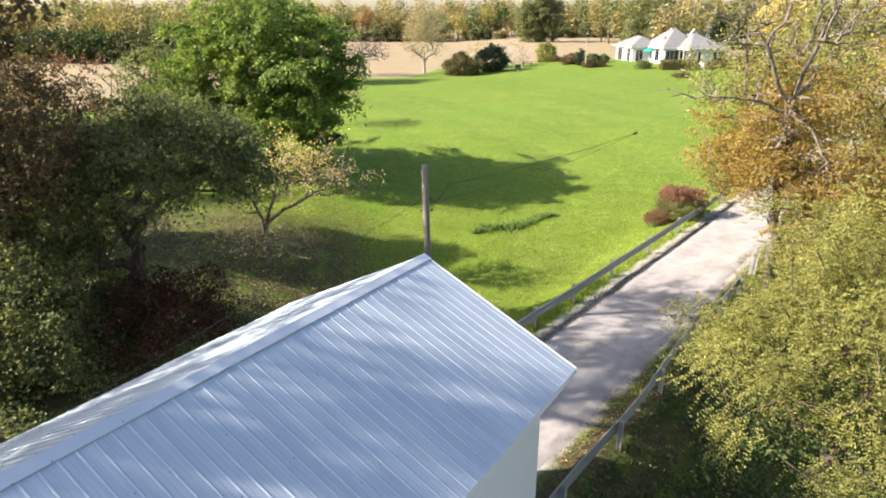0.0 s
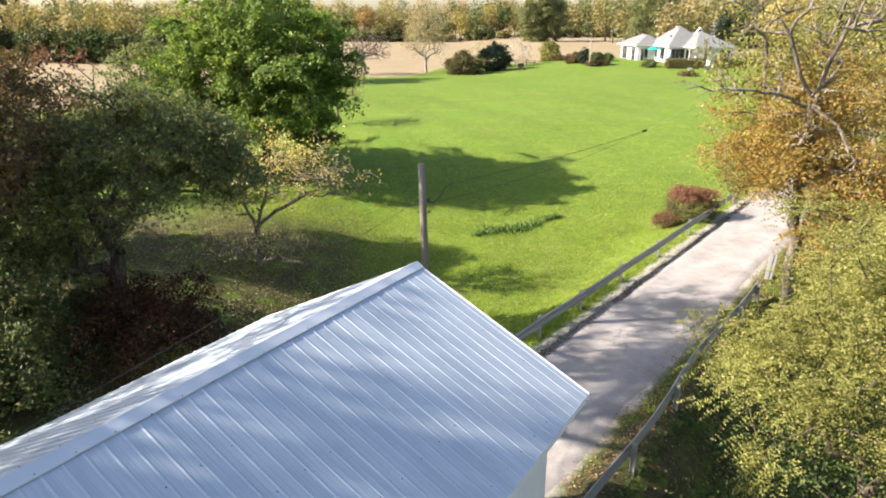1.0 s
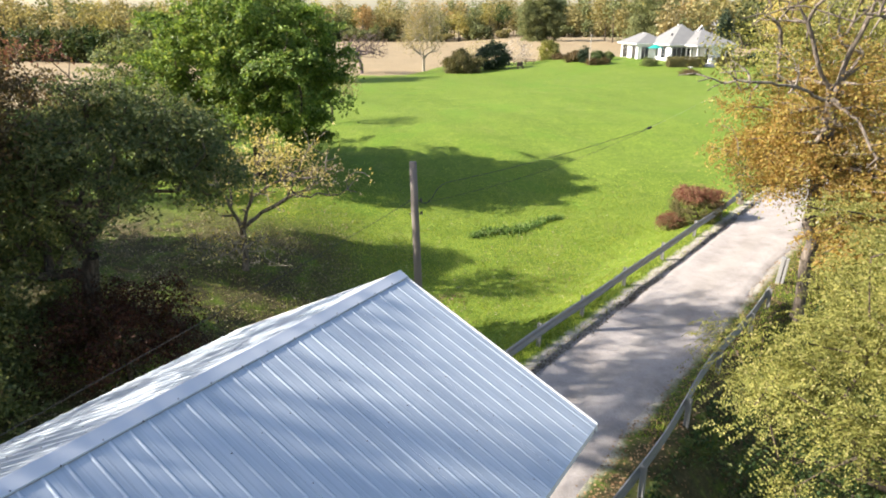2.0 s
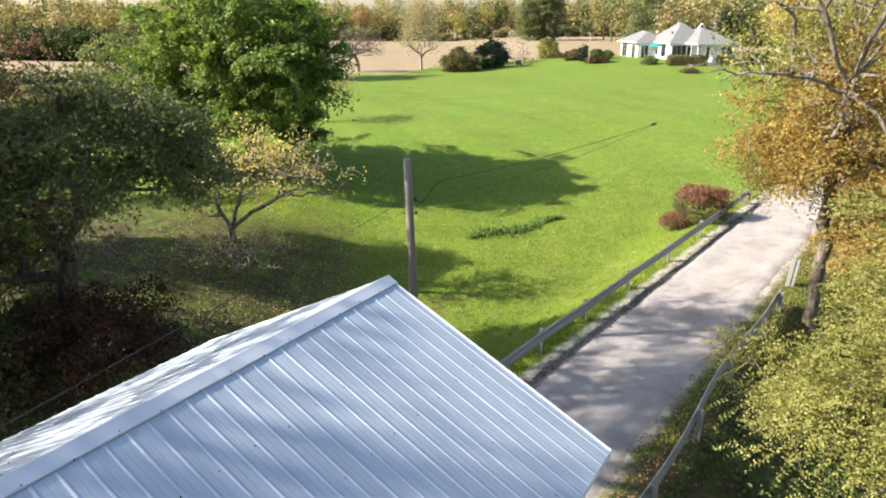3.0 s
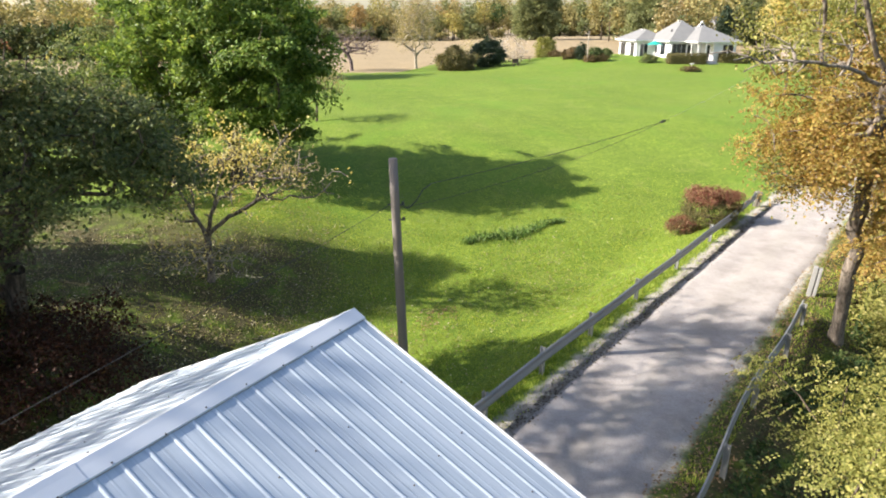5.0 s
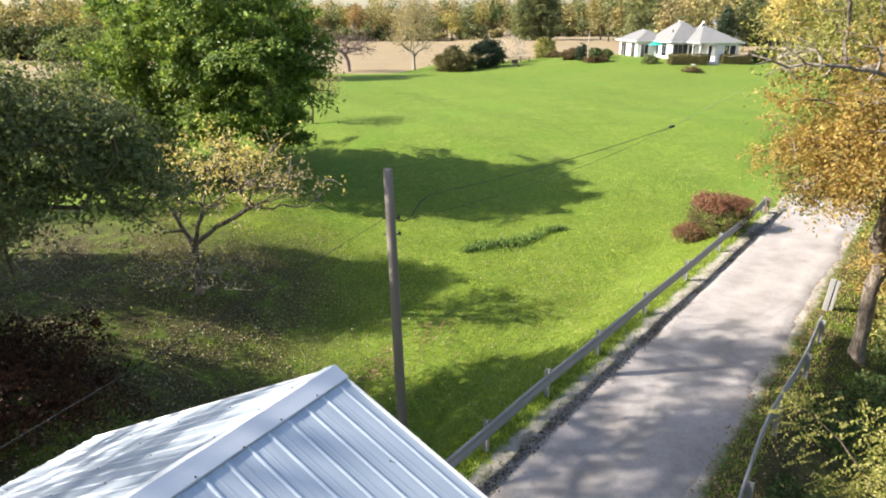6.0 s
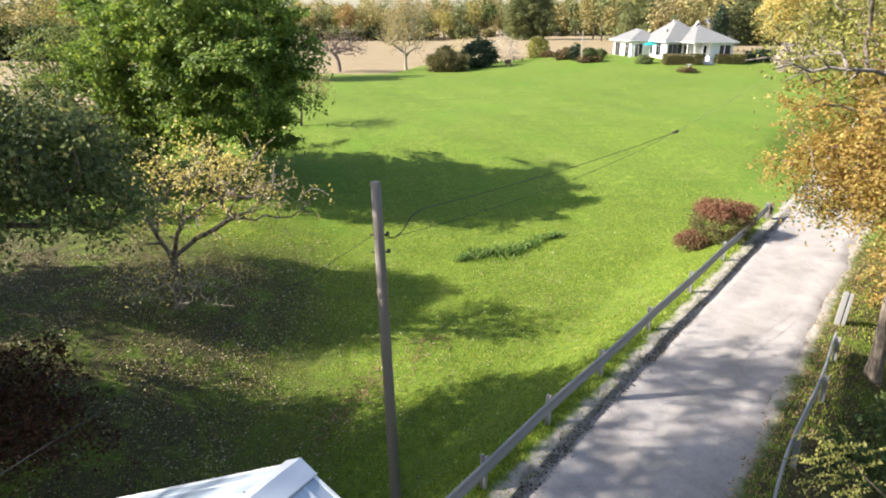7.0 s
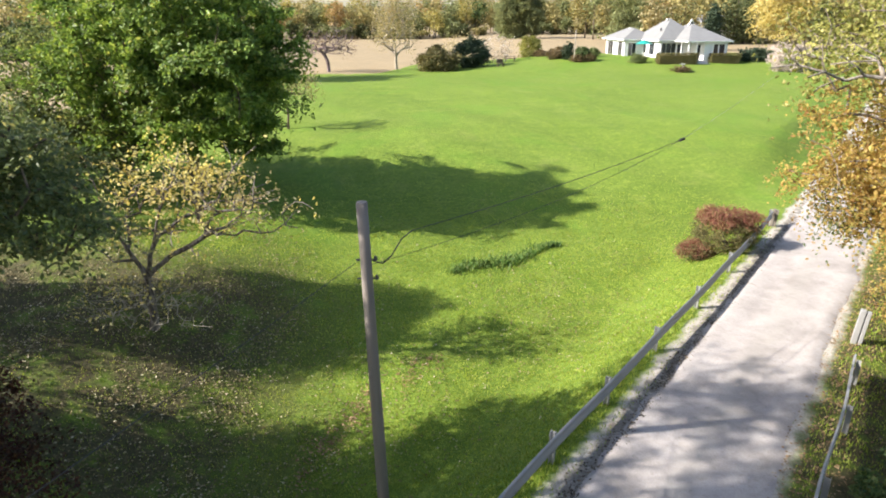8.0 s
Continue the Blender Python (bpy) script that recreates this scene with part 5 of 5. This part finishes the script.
def birdbath(x, y):
    z = gz(x, y)
    root = empty("birdbath", Matrix.Translation((x, y, z)), "small white stone birdbath in a flower bed", "birdbath")
    tube_object("pedestal", [(0, 0, 0), (0, 0, 0.1), (0, 0, 0.75)], [0.18, 0.1, 0.08], TRIM_WHITE, root)
    bm = bmesh.new()
    bmesh.ops.create_cone(bm, cap_ends=True, segments=14, radius1=0.12, radius2=0.36, depth=0.16, matrix=Matrix.Translation((0, 0, 0.83)))
    part("basin", bm, TRIM_WHITE, root)


birdbath(31.9, 89.8)


def steps(x, y):
    z = gz(x, y)
    root = empty("garden_steps", pose(x, y, z - 0.1, 0, 0, 12), "pale concrete steps between the hedges", "steps")
    for i in range(3):
        part("step", box(1.5, 0.5, 0.17 * (i + 1), 0, i * 0.5, 0, 0.01), CONCRETE, root)


steps(36.9, 95.6)


# ---------------------------------------------------------------- far woods
def woods():
    rng = np.random.default_rng(90)
    mats = [WOODS_MIX, WOODS_GOLD, WOODS_GREEN, WOODS_GOLD, WOODS_RUST, LEAF_PALE, WOODS_GREEN, LEAF_IVY, WOODS_MIX, WOODS_SHADE]
    weight = np.array([0.33, 0.10, 0.20, 0.04, 0.09, 0.07, 0.12, 0.02, 0.0, 0.03])
    V, F, M = [], [], []
    TV, TF = [], []
    count = 0
    tcount = 0

    def plant(x, y, h, r, mat, low=0.22, leaf=0.64):
        nonlocal count, tcount
        z = gz(x, y)
        n = int(260 + 95 * r)
        d = rng.normal(size=(n, 3))
        d /= np.linalg.norm(d, axis=1, keepdims=True)
        k = 7
        lobes = rng.normal(size=(k, 3))
        lobes /= np.linalg.norm(lobes, axis=1, keepdims=True)
        which = rng.integers(0, k, n)
        f = rng.random((n, 1)) ** 0.4
        c = lobes[which] * 0.55 + d * f * 0.55
        c = c * np.array([r, r, h * (1 - low) / 2]) + np.array([x, y, z + h * (low + (1 - low) / 2)])
        v, fc = leaves_mesh(rng, c, leaf, aspect=0.8)
        V.append(v)
        F.append(fc + count)
        M.extend([mat] * len(fc))
        count += len(v)
        p = np.array([[x, y, z - 0.2], [x + rng.normal() * 0.3, y, z + h * 0.75]])
        tv, tf = tubes(p, [(0.22, 0.08)], [(0, 1)], 5)
        TV.append(tv)
        TF.append(tf + tcount)
        tcount += len(tv)

    # the far edge of the field
    for row in range(4):
        x = -150.0
        while x < 210:
            x += rng.uniform(3.0, 6.5)
            y = 232 + row * 9 + rng.uniform(-4, 4) + 0.02 * x
            h = rng.uniform(9.0, 13.0) + row * 0.9
            plant(x, y, h, rng.uniform(3.2, 5.2), rng.choice(len(mats), p=weight), 0.12)
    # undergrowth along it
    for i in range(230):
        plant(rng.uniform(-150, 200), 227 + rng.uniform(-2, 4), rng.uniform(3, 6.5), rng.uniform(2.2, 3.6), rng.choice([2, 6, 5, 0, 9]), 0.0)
    # the nearer wood on the left
    for row in range(3):
        x = -150.0
        while x < -44:
            x += rng.uniform(3.0, 5.5)
            y = 122 + row * 7 + rng.uniform(-3, 3) - (x + 44) * 0.15
            plant(x, y, rng.uniform(8, 11.5) + row, rng.uniform(2.4, 3.8), rng.choice([0, 1, 2, 3, 5], p=[0.38, 0.13, 0.38, 0.05, 0.06]), 0.12, 0.52)
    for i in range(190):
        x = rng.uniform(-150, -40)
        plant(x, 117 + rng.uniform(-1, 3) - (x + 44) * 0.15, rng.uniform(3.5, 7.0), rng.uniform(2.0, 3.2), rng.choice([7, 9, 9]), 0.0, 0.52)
    # behind the house
    for i in range(90):
        x, y = rng.uniform(40, 150), rng.uniform(140, 190)
        plant(x, y, rng.uniform(9, 14), rng.uniform(3.2, 5.0), rng.choice(len(mats), p=weight), 0.0)
    me = bpy.data.meshes.new("far_woods")
    fill_mesh(me, np.concatenate(V), np.concatenate(F))
    for m in mats:
        me.materials.append(m)
    me.polygons.foreach_set("material_index", M)
    me.update()
    tagged(new("far_woods", me), "mixed autumn woods in green, yellow, orange and brown beyond the field", "woods", kind="stuff")
    tagged(mesh_object("woods_trunks", np.concatenate(TV), np.concatenate(TF), BARK), "slim grey trunks of the far woods", "woods", kind="stuff")


woods()
tree("poplar_tree", 91, (25.8, 190.0, gz(25.8, 190) - 0.1), (25.8, 190, 6.0), [((25.8, 190, 10.2), (6.2, 5.0, 8.0), 330, 90, 0.45, 0.6, WOODS_GREEN, 0.35, 0.25, -0.95)], BARK, 0.4,
     "tall dense grey-green tree in front of the far woods")
tree("poplar_tree", 92, (44.5, 150.0, gz(44.5, 150) - 0.1), (44.5, 150, 5.0), [((44.5, 150, 9.0), (5.4, 4.6, 6.4), 280, 80, 0.4, 0.55, WOODS_GREEN, 0.35, 0.25, -0.95)], BARK, 0.35,
     "dark green tree behind the house")


# ---------------------------------------------------------------- low plants, litter and grass
def strip_plants():
    """A ragged row of strap-leaved plants along a bank."""
    rng = np.random.default_rng(95)
    V, F = [], []
    n = 950
    for i in range(n):
        u = rng.random()
        x = 1.75 + 5.3 * u + rng.normal() * 0.10
        y = 36.2 + 2.6 * u + 0.25 * math.sin(u * 9) + rng.normal() * (0.30 if 0.1 < u < 0.8 else 0.15)
        if noise.noise(Vector((x * 1.1, y * 1.1, 0))) < -0.25:
            continue
        z = gz(x, y)
        a = rng.random() * 6.283
        ln = rng.uniform(0.2, 0.3) + 0.22 * rng.random() * math.exp(-((u - 0.42) / 0.22) ** 2)
        dx, dy = math.cos(a), math.sin(a)
        w = 0.018
        k = len(V)
        V += [(x - dy * w, y + dx * w, z), (x + dy * w, y - dx * w, z), (x + dx * ln * 0.4 + dy * w, y + dy * ln * 0.4 - dx * w, z + ln * 0.75), (x + dx * ln * 0.4 - dy * w, y + dy * ln * 0.4 + dx * w, z + ln * 0.75), (x + dx * ln * 0.9, y + dy * ln * 0.9, z + ln * 0.5)]
        F += [(k, k + 1, k + 2, k + 3), (k + 3, k + 2, k + 4)]
    tagged(mesh_object("strap_plants", V, F, LEAF_STRAP), "dark green strap-leaved plants in a row on the lawn bank", "plants", kind="stuff")


strip_plants()


def scatter_leaves(name, seed, n, area, density, size, mat, label, category, lift=0.0):
    rng = np.random.default_rng(seed)
    pts = []
    while len(pts) < n:
        x, y = rng.uniform(area[0], area[1]), rng.uniform(area[2], area[3])
        if rng.random() < density(x, y):
            pts.append((x, y, gz(x, y) + lift + 0.015 + rng.random() * 0.03))
    v, f = leaves_mesh(rng, pts, size, flat=2.5, aspect=0.75)
    tagged(mesh_object(name, v, f, mat), label, category, kind="stuff")


def under_trees(x, y):
    d = float(S(-1.0, 8, -x)) * (1 - float(S(33, 42, y)))
    lump = 0.5 + noise.noise(Vector((x * 0.45, y * 0.45, 2)))
    return max(0.02, d * lump)


def lawn_leaves(x, y):
    s = abs(across(x, y) - ROAD_S)
    if s < 3:
        return 0
    lump = noise.noise(Vector((x * 0.3, y * 0.3, 5)))
    near = math.exp(-((x - 5.5) / 3.5) ** 2 - ((y - 33) / 4.0) ** 2) + math.exp(-((x + 1.5) / 2.5) ** 2 - ((y - 26.5) / 2.5) ** 2)
    return max(0.0, 0.10 + near * 0.8 + lump * 0.35)


def verge_leaves(x, y):
    s = across(x, y)
    return math.exp(-((s + 6.2) / 0.6) ** 2) * 0.7 + (0.10 if -6.0 < s < -3.0 else 0.01)


scatter_leaves("fallen_leaves", 101, 21000, (-19, 3, 17, 40), under_trees, 0.075, FALLEN, "pale and brown fallen leaves scattered under the trees", "leaves")
scatter_leaves("fallen_leaves", 102, 2500, (-3, 14, 24, 46), lawn_leaves, 0.07, FALLEN, "few brown fallen leaves on the mown lawn", "leaves")
def swale_debris(x, y):
    d = abs((x + 2.4) * 0.74 - (y - 25.9) * 0.66 + 0.25 * math.sin(x * 3))
    return math.exp(-(d / 0.6) ** 2) * (0.4 + noise.noise(Vector((x, y, 3)))) if -3.2 < x < 1.2 else 0.0


scatter_leaves("fallen_leaves", 104, 800, (-3.2, 1.2, 24, 30), swale_debris, 0.075, LEAF_DRY, "brown leaf debris washed along the swale", "leaves")
# dark crumbs strewn where the rail's shadow falls, which they also deepen
def edge_debris(x, y):
    l = along(x, y)
    if not 9 < l < 44:
        return 0.0
    w = across(x, y) + 10.12 + 0.12 * noise.noise(Vector((l * 0.8, 2.0, 6)))
    return math.exp(-(w / 0.16) ** 2) * max(0.0, 0.55 + noise.noise(Vector((x * 1.3, y * 1.3, 8))))


scatter_leaves("fallen_leaves", 105, 2600, (-4, 20, 12, 44), edge_debris, 0.06, SOIL_BITS, "dark leaf crumbs and earth in the rail's shadow along the lane's edge", "leaves", 0.05)
scatter_leaves("fallen_leaves", 103, 5000, (3, 20, 12, 38), verge_leaves, 0.07, LEAF_DRY, "tan fallen leaves along the lane's verge", "leaves")


def grass():
    """Tufts of a few blades, denser and taller by the rails and in the swale."""
    rng = np.random.default_rng(111)
    n = 330000
    x = rng.uniform(-16, 19, n)
    y = 17 + 33 * rng.random(n) ** 1.3
    s = across(x, y) - ROAD_S
    bare = S(1.5, 8, -x) * (1 - S(33, 37, y)) * 0.72
    keep = ~((np.abs(s) < 1.9)) & (along(x, y) > 9.5) & ~((s > 2.6) & (along(x, y) < 23)) & ~((s > 1.9) & (rng.random(n) < 0.55)) & (rng.random(n) > bare) & (rng.random(n) < (1 - S(36, 50, y)) * (1 - S(15, 19, x)) * (1 - S(10, 16, -x))) & ~((s < 0) & (s > -2.4) & (rng.random(n) < 0.8))
    x, y, s = x[keep], y[keep], s[keep]
    n = len(x)
    z = ground_z(x, y)
    lump = np.sin(x * 1.7 + 2 * np.sin(y * 0.9)) * np.sin(y * 2.1 + 1.5 * np.sin(x * 1.1))
    tall = 0.04 + 0.05 * np.clip(lump, 0, 1) * rng.random(n) + 0.05 * np.exp(-((np.abs(s) - 2.6) / 0.5) ** 2) + 0.02 * rng.random(n)
    a = rng.random(n) * 6.283
    lean = rng.random(n) * 0.8 * tall
    w = 0.012 + 0.012 * rng.random(n)
    dx, dy = np.cos(a), np.sin(a)
    b = rng.random(n) * 6.283
    p0 = np.stack([x - dx * w, y - dy * w, z - 0.01], 1)
    p1 = np.stack([x + dx * w, y + dy * w, z - 0.01], 1)
    p2 = np.stack([x + np.cos(b) * lean, y + np.sin(b) * lean, z + tall], 1)
    verts = np.stack([p0, p1, p2], 1).reshape(-1, 3)
    faces = np.arange(n * 3).reshape(-1, 3)
    tagged(mesh_object("grass", verts, faces, GRASS_BLADE), "short mown grass with taller tufts along the rails", "grass", kind="stuff")


grass()


def undergrowth():
    """Weeds and ivy on the shaded bank beside the lane."""
    rng = np.random.default_rng(121)
    pts, low = [], []
    while len(pts) < 26000:
        l = rng.uniform(8.5, 34)
        s = -5.4 + 0.9 * float(S(22, 27, l)) + rng.random() ** 1.2 * 7.5
        x, y = lane_point(l, s)
        lump = 0.5 + noise.noise(Vector((x * 0.6, y * 0.6, 9)))
        if rng.random() > lump:
            continue
        h = max(0.05, (0.25 + 0.9 * lump) * min(1.0, (s + 6.2) / 2.5))
        pts.append((x, y, gz(x, y) + rng.random() * h))
    v, f = leaves_mesh(rng, pts, 0.13)
    tagged(mesh_object("undergrowth", v, f, LEAF_IVY), "dark green weeds and ivy covering the shaded bank", "undergrowth", kind="stuff")
    pts = []
    while len(pts) < 22000:
        x, y = rng.uniform(-24, -10.5), rng.uniform(8, 24)
        lump = 0.35 + noise.noise(Vector((x * 0.5, y * 0.5, 4)))
        if rng.random() > lump:
            continue
        pts.append((x, y, gz(x, y) + rng.random() * 1.6 * lump))
    v, f = leaves_mesh(rng, pts, 0.13)
    tagged(mesh_object("undergrowth", v, f, LEAF_OAK), "dark weeds on the wooded bank", "undergrowth", kind="stuff")


undergrowth()
